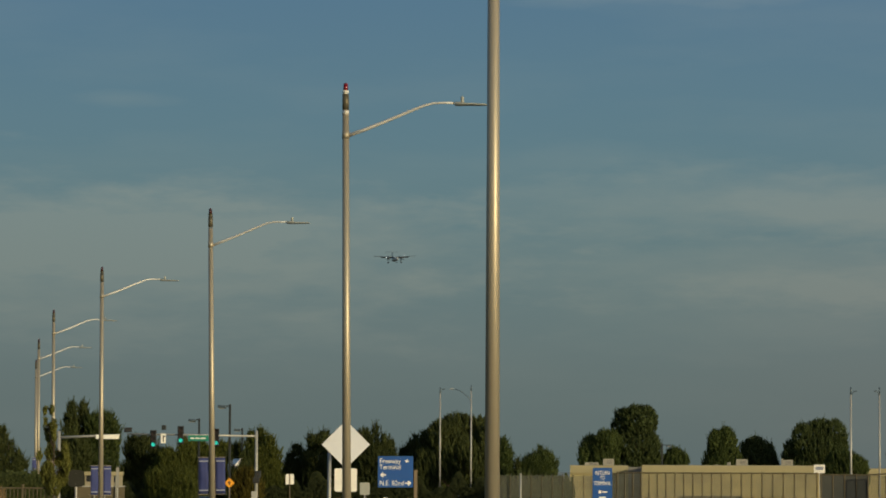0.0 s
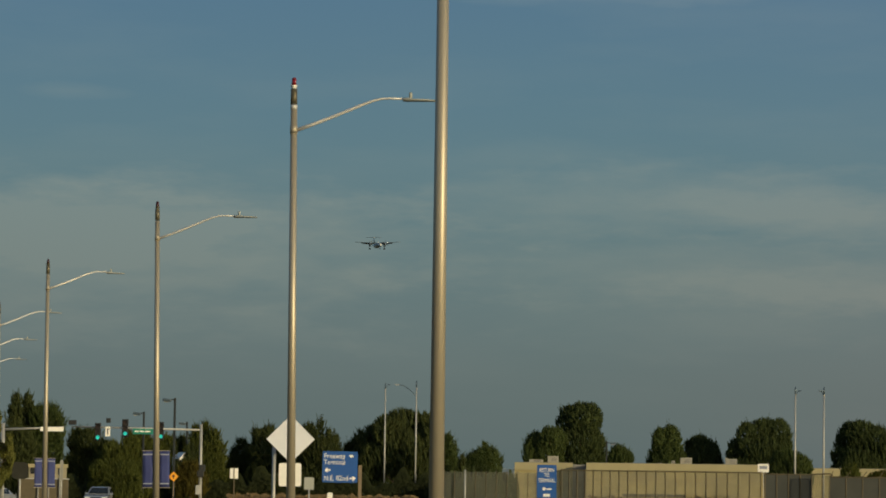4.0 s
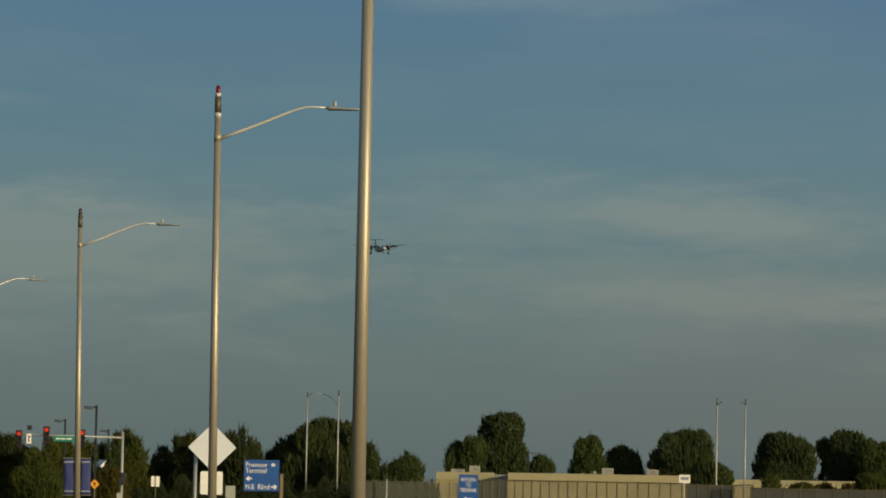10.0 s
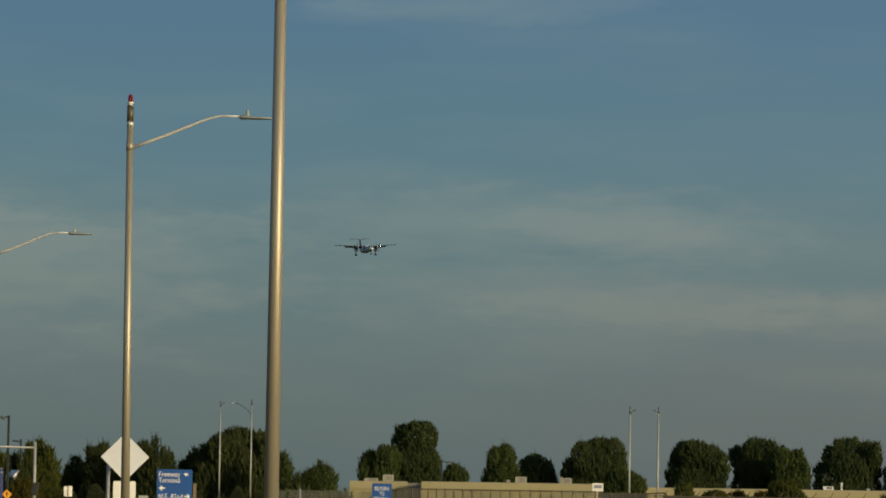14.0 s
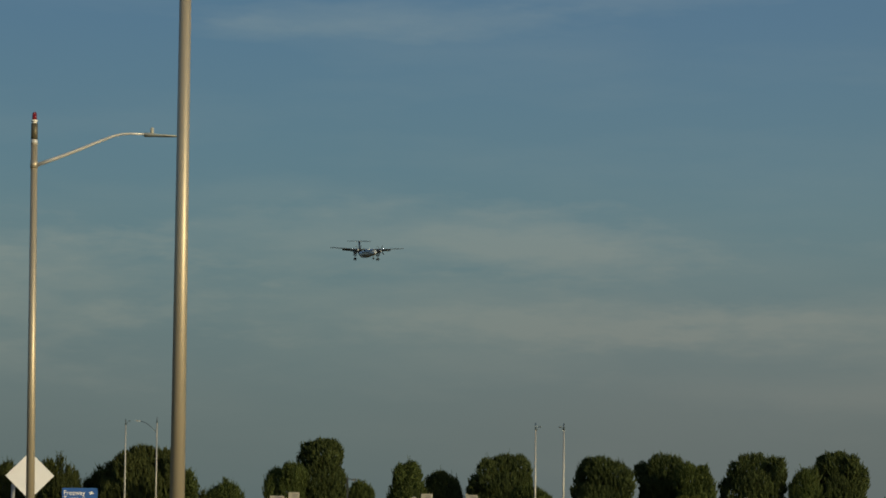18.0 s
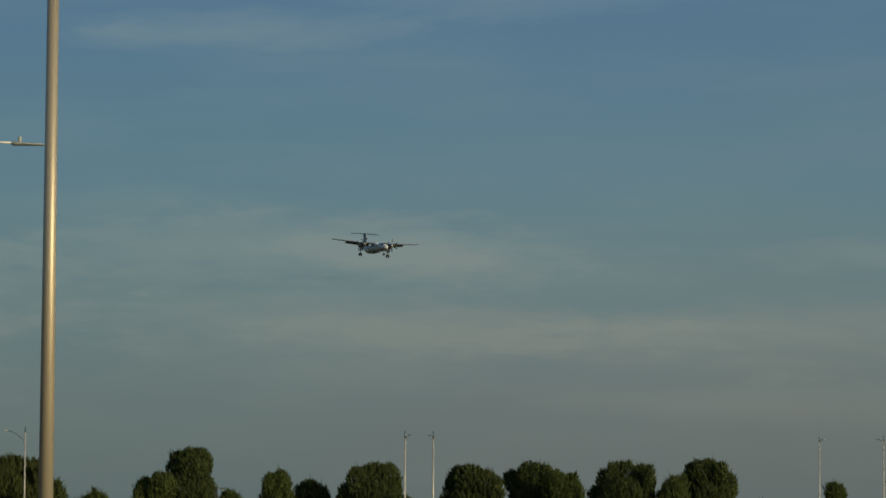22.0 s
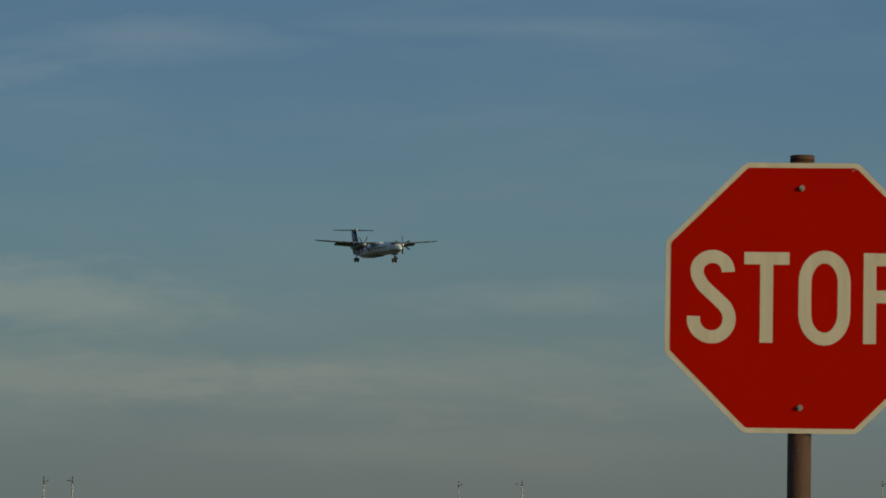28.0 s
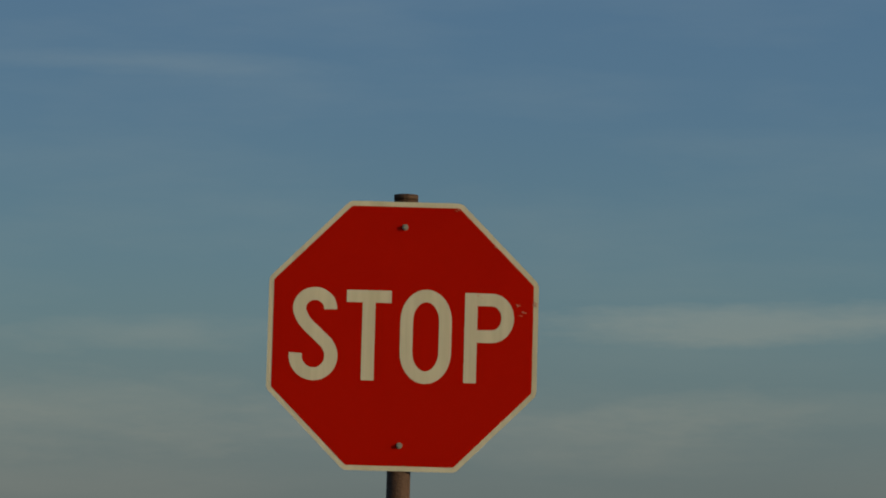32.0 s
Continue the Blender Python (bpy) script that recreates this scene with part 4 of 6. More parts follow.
    across /= np.linalg.norm(across, axis=1)[:, None]
    ln = tuft ** 0.6 * rng.uniform(0.05, 0.11, (len(j), 1))
    leaf = np.stack([at - grow * ln * 0.6, at + across * ln * 0.42, at + grow * ln * 1.1, at - across * ln * 0.42], 1)
    base = n * 3 * m
    lf = np.arange(4 * len(j)).reshape(-1, 4) + base
    me = bpy.data.meshes.new(name)
    me.from_pydata(np.concatenate([core.reshape(-1, 3), leaf.reshape(-1, 3)]).tolist(), [], np.concatenate([faces, lf]).tolist())
    me.polygons.foreach_set("use_smooth", np.concatenate([np.ones(len(faces), bool), np.zeros(len(lf), bool)]))
    me.materials.append(M[mat])
    ob = new(name, me)
    ob.parent = parent
    return ob, c, r, area


def tree(x, y, lobes, seed=1, mat="leaf_dark", tuft=1.0, label="", group="trees", leaves=6, thin=0.085, sort="tree", ragged=1.0):
    """A tree whose crown is a cluster of lobes: offset along the view, height, half-width, half-height of each."""
    rng = np.random.default_rng(seed)
    t = thing(sort, pose(x, y, 0, 0, 0, facing(x, y)), label or KINDS[mat], sort, group)
    L = np.array(lobes, float)
    height = float((L[:, 1] + L[:, 3]).max())
    x0, x1 = float((L[:, 0] - L[:, 2]).min()), float((L[:, 0] + L[:, 2]).max())
    mid, wide = (x0 + x1) / 2, x1 - x0
    zb = float((L[:, 1] - L[:, 3]).min())
    if zb > 0.22 * height and mat != "leaf_young":
        L = np.concatenate([L, [[mid, zb * 0.9, wide * 0.49, zb * 0.75]]])
    depth = rng.uniform(-0.7, 0.7, len(L)) * np.clip(wide * 0.5 - L[:, 2], 0, None)
    r0 = max(0.04, wide * 0.03)
    top = height * 0.8
    bend = rng.normal(0, 0.012 * height, 2)
    qs = np.linspace(0, 1, 6)
    part("trunk", tube(bmesh.new(), [(mid + bend[0] * q * q, bend[1] * q * q, top * q) for q in qs], [r0 * (1.3 - 1.05 * q) for q in qs], 8), "bark", t, smooth=True)
    for (dx, z, rx, rz), dy in zip(L, depth):
        q = min(0.8, max(0.15, (z - rz * 0.9) / top))
        a = Vector((mid + bend[0] * q * q, bend[1] * q * q, top * q))
        b = Vector((dx, dy, z + rz * 0.3))
        part("limb", tube(bmesh.new(), [a, a.lerp(b, 0.5) + Vector((0, 0, -0.08 * rz)), b], [r0 * 0.5, r0 * 0.34, r0 * 0.12], 6), "bark", t, smooth=True)
    crown, c, r, area = crown_mesh("crown", L, depth, tuft, mat, rng, t, leaves, thin, ragged)
    if mat == "leaf_young":
        return t
    # coarser sprays that fill the heart of the crown
    n = int(np.clip(area.sum() * 18 / tuft, 300, 6000))
    k = rng.choice(len(c), n, p=area / area.sum())
    d = rng.normal(0, 1, (n, 3))
    d /= np.linalg.norm(d, axis=1)[:, None]
    inner = c[k] + d * r[k] * rng.uniform(0.5, 0.93, (n, 1))
    leaf_mesh("inner_foliage", inner, d + rng.normal(0, 0.35, (n, 3)), 0.21 * tuft, mat, rng, crown, 1.2)
    return t


# behind the warehouse, from west to east
tree(22.26, 419.41, ((0.01, 9.81, 2.26, 2.07), (-1.60, 9.79, 1.36, 1.68), (1.17, 10.01, 1.16, 1.68), (-0.29, 7.10, 2.97, 2.58), (1.46, 6.47, 1.42, 2.07), (-0.14, 5.04, 2.97, 1.94)), 11, "leaf_dark", tuft=0.95, leaves=6, ragged=1.15)
tree(17.83, 417.62, ((0.84, 7.30, 1.80, 1.74), (-0.83, 6.70, 1.54, 1.67), (-1.59, 5.60, 0.90, 1.16), (0.34, 5.62, 1.93, 1.80)), 12, "leaf", tuft=0.95, leaves=6, ragged=1.15)
tree(26.42, 419.17, ((0.39, 5.60, 1.36, 1.16), (-0.70, 5.21, 0.90, 0.97)), 13, "leaf", tuft=0.95, leaves=6, ragged=1.15)
tree(31.85, 418.79, ((0.27, 7.78, 1.42, 1.55), (-0.76, 7.64, 0.84, 1.42), (1.11, 6.89, 0.78, 1.81), (-1.07, 5.77, 0.97, 1.62), (-1.64, 5.38, 0.58, 0.78), (0.41, 5.79, 1.68, 1.68)), 14, "leaf", tuft=0.95, leaves=6, ragged=1.15)
tree(36.23, 423.45, ((-0.10, 6.65, 1.57, 1.70), (-1.21, 6.32, 0.98, 1.63), (1.26, 6.15, 1.05, 1.57), (0.03, 5.22, 2.48, 1.57)), 15, "leaf_dark", tuft=0.95, leaves=6, ragged=1.15)
tree(42.72, 417.82, ((0.06, 8.46, 1.81, 1.87), (1.79, 8.28, 1.62, 1.94), (-1.73, 7.80, 1.42, 2.00), (-3.00, 6.63, 1.03, 1.29), (-3.45, 5.86, 0.84, 0.90), (0.20, 6.34, 3.10, 2.07), (2.30, 6.88, 1.16, 1.68)), 16, "leaf_dark", tuft=0.95, leaves=6, ragged=1.15)
tree(30.41, 278.34, ((-0.31, 3.98, 1.12, 0.82), (0.75, 3.99, 0.99, 0.69), (1.39, 3.74, 0.52, 0.34), (-1.16, 3.63, 0.73, 0.56)), 17, "leaf", tuft=0.7)
tree(54.05, 416.51, ((-0.25, 8.39, 1.94, 1.74), (-1.53, 8.56, 1.42, 1.42), (1.36, 7.78, 1.81, 1.81), (2.65, 6.96, 1.10, 1.87), (-2.35, 7.39, 1.03, 1.55), (-2.92, 6.10, 0.90, 1.03), (0.10, 6.15, 2.97, 1.81)), 18, "leaf_dark", tuft=0.95, leaves=6, ragged=1.15)
tree(61.47, 419.52, ((-0.57, 9.02, 1.44, 1.57), (-2.37, 8.34, 0.98, 1.37), (0.53, 8.90, 1.44, 1.57), (1.63, 8.86, 0.85, 1.30), (0.23, 6.63, 3.00, 2.09)), 19, "leaf_dark", tuft=0.95, leaves=6, ragged=1.15)
tree(64.31, 413.02, ((-1.00, 7.69, 1.67, 1.80), (0.60, 7.39, 1.22, 1.80), (1.56, 6.45, 0.71, 1.61), (-0.03, 5.98, 2.19, 1.54)), 20, "leaf", tuft=0.95, leaves=6, ragged=1.15)
tree(71.34, 413.90, ((-0.11, 8.98, 1.81, 1.68), (-1.40, 8.96, 1.29, 1.55), (1.81, 8.74, 1.49, 1.68), (2.65, 8.37, 0.84, 1.87), (-2.67, 8.05, 0.84, 1.68), (-3.62, 6.88, 0.84, 1.03), (0.22, 6.93, 3.17, 1.94)), 21, "leaf_dark", tuft=0.95, leaves=6, ragged=1.15)
tree(76.34, 410.97, ((-1.06, 6.44, 0.90, 0.90), (0.72, 6.40, 1.16, 1.03)), 22, "leaf", tuft=0.95, leaves=6, ragged=1.15)
tree(80.42, 412.23, ((-0.38, 9.28, 2.20, 1.68), (-1.79, 9.07, 0.97, 1.55), (-2.68, 7.90, 0.71, 1.42), (1.53, 9.11, 1.10, 1.49), (2.56, 7.71, 0.97, 1.81), (0.27, 6.92, 2.97, 2.07), (-2.86, 6.62, 0.71, 0.90)), 23, "leaf_dark", tuft=0.95, leaves=6, ragged=1.15)
tree(94.63, 409.20, ((-0.66, 7.15, 0.65, 1.10), (-0.02, 7.15, 0.78, 1.13), (0.69, 7.16, 0.58, 1.10), (-0.01, 6.06, 1.16, 1.03)), 24, "leaf", tuft=0.95, leaves=6, ragged=1.15)
# behind the road signs
tree(0.97, 330.00, ((0.51, 7.26, 1.83, 1.62), (-1.11, 6.74, 1.32, 1.52), (-2.12, 5.98, 1.02, 1.37), (-2.98, 5.37, 0.71, 1.12), (2.18, 7.11, 1.32, 1.52), (2.95, 6.00, 0.91, 1.78), (0.42, 4.72, 3.35, 2.44), (-2.27, 3.85, 1.42, 2.03)), 31, "leaf_pine")
tree(5.43, 321.95, ((0.03, 5.41, 0.45, 1.04), (0.33, 4.42, 0.64, 1.24), (-0.31, 4.66, 0.59, 1.49)), 32, "leaf", tuft=0.7, ragged=2.0)
tree(6.65, 321.93, ((0.00, 3.44, 0.45, 0.50),), 51, "leaf_pine", tuft=0.6, ragged=2.0)
tree(9.98, 379.87, ((-0.27, 4.73, 1.64, 1.05), (0.30, 5.32, 1.23, 0.94), (1.19, 4.52, 0.82, 0.88), (-1.20, 4.25, 0.82, 0.76), (0.11, 6.25, 0.23, 0.47)), 33, "leaf", tuft=0.7, ragged=2.0)
tree(-6.02, 329.95, ((-0.96, 6.21, 0.81, 1.27), (0.05, 6.87, 0.30, 0.96), (0.72, 5.96, 0.51, 0.91), (1.48, 5.82, 0.41, 0.76), (0.06, 4.70, 1.93, 1.52)), 34, "leaf_pine", tuft=0.7, ragged=2.0)
tree(-2.93, 333.99, ((0.03, 5.92, 0.26, 0.77), (-0.69, 5.00, 0.41, 0.51), (0.54, 6.28, 0.41, 0.72), (-0.02, 4.75, 1.03, 0.92)), 35, "leaf_pine", tuft=0.6, ragged=2.0)
tree(-10.93, 334.82, ((-0.88, 6.26, 0.62, 0.82), (0.14, 6.26, 0.72, 1.13), (1.02, 5.50, 0.72, 1.29), (-0.26, 4.72, 1.55, 1.55)), 36, "leaf_pine", tuft=0.7, ragged=2.0)
tree(-13.06, 337.75, ((-0.30, 5.47, 0.62, 0.78), (-0.97, 4.84, 0.42, 0.62), (0.74, 4.69, 0.78, 0.78), (-0.03, 3.86, 1.56, 1.04)), 54, "leaf_pine", tuft=0.6, ragged=2.0)
tree(-16.12, 329.61, ((-0.93, 6.12, 0.61, 1.12), (-0.12, 6.12, 0.61, 1.32), (0.69, 5.47, 0.66, 1.32), (1.31, 4.61, 0.56, 1.02), (-0.21, 4.30, 1.73, 1.73)), 37, "leaf_olive", tuft=0.7, ragged=2.0)
tree(-18.79, 333.47, ((0.21, 4.83, 0.87, 1.34), (-0.40, 4.32, 0.62, 1.03)), 38, "leaf_pine", tuft=0.7, ragged=2.0)
tree(-17.32, 317.53, ((-0.10, 3.08, 1.27, 0.78), (1.02, 2.93, 0.68, 0.68), (-0.93, 2.73, 0.59, 0.68)), 40, "leaf_rust", tuft=0.6, ragged=2.0)
tree(-21.05, 330.33, ((-0.90, 5.30, 1.22, 1.22), (1.12, 5.25, 1.02, 1.12), (0.02, 3.78, 2.04, 1.63)), 41, "leaf_olive", tuft=0.7, ragged=2.0)
tree(-23.59, 328.15, ((0.62, 5.07, 0.81, 1.52), (-0.63, 4.26, 1.42, 1.27), (0.18, 3.35, 1.52, 1.32)), 42, "leaf_olive", tuft=0.7, ragged=2.0)
tree(-27.01, 331.90, ((-0.85, 5.55, 0.92, 1.23), (0.16, 5.40, 1.23, 1.38), (1.14, 4.64, 0.92, 1.23), (-0.23, 3.46, 1.84, 1.43)), 43, "leaf_pine", tuft=0.7, ragged=2.0)
tree(-22.83, 317.18, ((-1.39, 2.80, 1.47, 0.98), (0.41, 2.71, 1.27, 0.88), (1.77, 2.57, 0.98, 0.88)), 60, "leaf_olive", tuft=0.6, ragged=2.0)
tree(-33.10, 328.34, ((0.05, 9.16, 0.30, 0.66), (0.01, 8.36, 0.61, 1.02), (-0.03, 7.25, 0.86, 1.32), (-0.02, 5.84, 1.07, 1.73)), 45, "leaf_pine", tuft=0.8, ragged=2.0)
tree(-32.13, 329.44, ((-0.08, 9.34, 0.31, 0.61), (-0.07, 8.58, 0.56, 1.02), (0.04, 7.47, 0.87, 1.43), (0.11, 5.85, 1.12, 1.83)), 61, "leaf_pine", tuft=0.8, ragged=2.0)
tree(-30.35, 328.60, ((0.17, 7.46, 1.22, 1.42), (0.93, 6.46, 0.66, 1.57), (-0.59, 7.56, 0.91, 1.22), (-0.16, 5.09, 1.73, 2.13)), 46, "leaf", tuft=0.8, ragged=2.0)
tree(-32.69, 326.37, ((0.23, 4.71, 1.41, 1.82), (-0.63, 5.31, 0.71, 1.31)), 62, "leaf_pine", tuft=0.7, ragged=2.0)
tree(-38.76, 327.72, ((-0.64, 6.05, 0.86, 1.52), (0.12, 5.25, 0.66, 1.02), (0.88, 4.60, 0.66, 0.86), (-0.01, 3.80, 1.52, 1.27), (1.53, 4.15, 0.41, 0.46)), 47, "leaf_pine", tuft=0.7, ragged=2.0)
tree(-10.81, 344.83, ((-2.56, 2.85, 2.23, 1.70), (0.35, 3.07, 2.23, 2.02), (2.21, 2.97, 1.91, 2.12)), 49, "leaf_pine", tuft=0.7, ragged=2.0)
tree(-2.60, 344.99, ((-2.30, 3.09, 2.12, 1.91), (0.09, 3.00, 1.91, 2.02), (2.21, 2.74, 1.91, 1.80)), 63, "leaf_pine", tuft=0.7, ragged=2.0)
tree(-18.20, 344.52, ((0.09, 2.94, 2.12, 1.80), (-2.29, 2.93, 1.91, 1.80), (2.20, 2.63, 1.59, 1.59)), 64, "leaf_pine", tuft=0.7, ragged=2.0)
tree(-25.27, 344.07, ((-2.84, 2.90, 2.34, 1.70), (0.31, 3.01, 2.12, 1.91), (2.53, 2.92, 1.80, 1.80)), 65, "leaf", tuft=0.7, ragged=2.0)
tree(4.51, 344.97, ((-0.93, 3.02, 2.12, 1.91), (0.93, 2.61, 1.59, 1.49)), 66, "leaf_pine", tuft=0.7, ragged=2.0)
tree(-17.35, 316.52, ((0.41, 4.38, 0.44, 0.83), (0.12, 3.51, 0.44, 0.59), (-1.05, 4.86, 0.29, 0.39), (0.52, 3.07, 0.49, 0.78)), 67, "leaf_pine", tuft=0.55, ragged=2.0)
tree(86.87, 410.92, ((0.00, 4.90, 1.50, 1.40), (-0.90, 4.20, 1.00, 1.20), (0.90, 4.40, 1.00, 1.20)), 25, "leaf", tuft=0.95, leaves=6, ragged=1.15)
tree(-15.94, 299.58, ((-0.03, 2.54, 1.11, 1.20), (-0.72, 2.25, 0.65, 0.83), (0.75, 2.18, 0.65, 0.92), (-0.01, 1.53, 1.38, 0.83)), 81, "leaf_rust", tuft=0.6, label="broad shrub with rusty olive leaves", group="shrubs below the trees", sort="shrub", ragged=2.0)
tree(-20.2, 284.40, ((0.08, 2.47, 0.96, 0.98), (-0.70, 1.91, 0.70, 0.70), (0.74, 1.84, 0.61, 0.61)), 82, "leaf_olive", tuft=0.6, label="broad olive-green shrub below the trees", group="shrubs below the trees", sort="shrub", ragged=2.0)
tree(-15.78, 149.17, ((-0.34, 4.97, 0.12, 0.16), (-0.06, 4.97, 0.12, 0.18), (-0.33, 4.51, 0.09, 0.12), (-0.14, 4.01, 0.21, 0.42), (0.04, 4.12, 0.14, 0.46), (-0.09, 3.32, 0.23, 0.46), (0.48, 3.32, 0.16, 0.32), (0.25, 2.98, 0.23, 0.32), (0.55, 2.75, 0.18, 0.37), (-0.20, 2.40, 0.30, 0.51), (0.38, 2.29, 0.28, 0.42), (0.04, 1.83, 0.32, 0.37), (-0.54, 3.09, 0.12, 0.18)), 50, "leaf_young", 0.36, group="young street trees", leaves=16, thin=0.075)
tree(34.33, 223.38, ((-0.05, 3.16, 0.94, 0.66), (-0.53, 3.36, 0.45, 0.38), (0.36, 3.47, 0.42, 0.42), (0.78, 3.03, 0.31, 0.35), (-0.04, 2.54, 1.04, 0.56)), 71, "leaf_olive", tuft=0.6, label="olive-green shrub taller than the fence", group="shrubs along the fence", sort="shrub")
tree(31.92, 226.76, ((-0.11, 2.92, 0.46, 0.32), (0.20, 2.86, 0.28, 0.28), (0.05, 2.35, 0.95, 0.42), (-0.55, 2.55, 0.4, 0.3)), 72, "leaf_rust", tuft=0.6, label="rusty brown shrub behind the fence", group="shrubs along the fence", sort="shrub")
tree(33.53, 226.53, ((-0.13, 2.91, 0.39, 0.32), (0.18, 2.81, 0.28, 0.32), (-0.05, 2.35, 1.0, 0.45), (0.6, 2.6, 0.4, 0.3)), 73, "leaf_rust", tuft=0.6, label="rusty brown shrub behind the fence", group="shrubs along the fence", sort="shrub")
tree(29.82, 222.01, ((-0.03, 2.81, 0.38, 0.28), (-0.30, 2.73, 0.28, 0.24), (0.31, 2.67, 0.31, 0.24), (0.0, 2.3, 1.1, 0.4), (0.9, 2.45, 0.5, 0.3)), 74, "leaf_lime", tuft=0.5, label="low yellow-green shrub behind the fence", group="shrubs along the fence", sort="shrub", leaves=8, thin=0.08)
tree(28.59, 226.20, ((0.01, 3.15, 0.49, 0.49), (-0.31, 2.94, 0.35, 0.42), (0.36, 2.91, 0.32, 0.39), (0.0, 2.3, 1.1, 0.6)), 75, "leaf_olive", tuft=0.6, label="dark olive shrub behind the fence", group="shrubs along the fence", sort="shrub")
tree(34.96, 221.25, ((0.00, 2.82, 0.28, 0.24), (0.10, 2.30, 0.6, 0.4)), 76, "leaf_olive", tuft=0.6, label="small olive shrub beside the warehouse", group="shrubs along the fence", sort="shrub")
tree(40.02, 220.40, ((0.00, 2.76, 0.31, 0.28), (0.15, 2.20, 0.8, 0.45)), 77, "leaf_olive", tuft=0.6, label="small olive shrub beside the warehouse", group="shrubs along the fence", sort="shrub")



def low_growth(name, label, a, b, depth, ht, n, mat, size, seed, cat, wave=0.06):
    """A dense low band of leaves or stems between two plan points."""
    rng = np.random.default_rng(seed)
    (x0, y0), (x1, y1) = a, b
    q = rng.uniform(0, 1, n)
    lim = ht * (1 - wave + wave * np.sin(q * 23 + seed) * np.sin(q * 61) + 0.5 * wave * np.sin(q * 137))
    c = np.stack([x0 + (x1 - x0) * q, y0 + (y1 - y0) * q + rng.uniform(0, depth, n), lim * rng.uniform(0, 1, n) ** 0.6], 1)
    ob = leaf_mesh(name, c, np.tile((0.0, -0.6, 0.5), (n, 1)), size, mat, rng, None, 1.3)
    tagged(ob, label, cat, "", "stuff")


low_growth("hedge", "clipped dark green hedge behind the rail fence", (-23.80, 188.50), (-20.09, 188.94), 2.0, 2.83, 16000, "leaf_pine", 0.06, 3, "hedge")
low_growth("dry_grass", "dry orange-brown grass behind the rail fence", (-21.29, 168.66), (-20.25, 168.78), 2.0, 1.95, 4000, "straw", 0.05, 8, "grass")
low_growth("undergrowth", "dark undergrowth below the trees", (-27.60, 316.80), (11.40, 317.80), 6.0, 3.43, 60000, "leaf_shaded", 0.10, 4, "bushes", 0.24)
low_growth("tall_grass", "tall dry golden grass", (-10.39, 239.77), (2.12, 239.99), 3.0, 1.34, 14000, "straw", 0.07, 5, "grass")
low_growth("corner_bushes", "dark bushes beside the end of the warehouse", (4.8, 292.0), (10.5, 291.7), 3.0, 3.4, 16000, "leaf_pine", 0.09, 9, "bushes", 0.2)
low_growth("wall_scrub", "dry pale scrub at the foot of the warehouse", (15.39, 279.58), (25.21, 278.86), 2.0, 1.47, 6000, "straw", 0.08, 7, "bushes")


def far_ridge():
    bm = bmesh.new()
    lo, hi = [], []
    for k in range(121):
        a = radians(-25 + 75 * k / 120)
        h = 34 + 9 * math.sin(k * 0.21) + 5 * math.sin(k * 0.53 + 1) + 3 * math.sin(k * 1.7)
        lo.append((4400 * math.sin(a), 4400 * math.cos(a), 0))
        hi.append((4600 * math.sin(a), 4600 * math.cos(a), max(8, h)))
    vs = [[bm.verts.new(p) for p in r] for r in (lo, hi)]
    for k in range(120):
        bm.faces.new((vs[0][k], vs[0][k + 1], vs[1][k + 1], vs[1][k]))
    single("backdrop_ridge", bm, "hill", "far ridge tinted bluish as if by haze", "hills", kind="structure")


far_ridge()


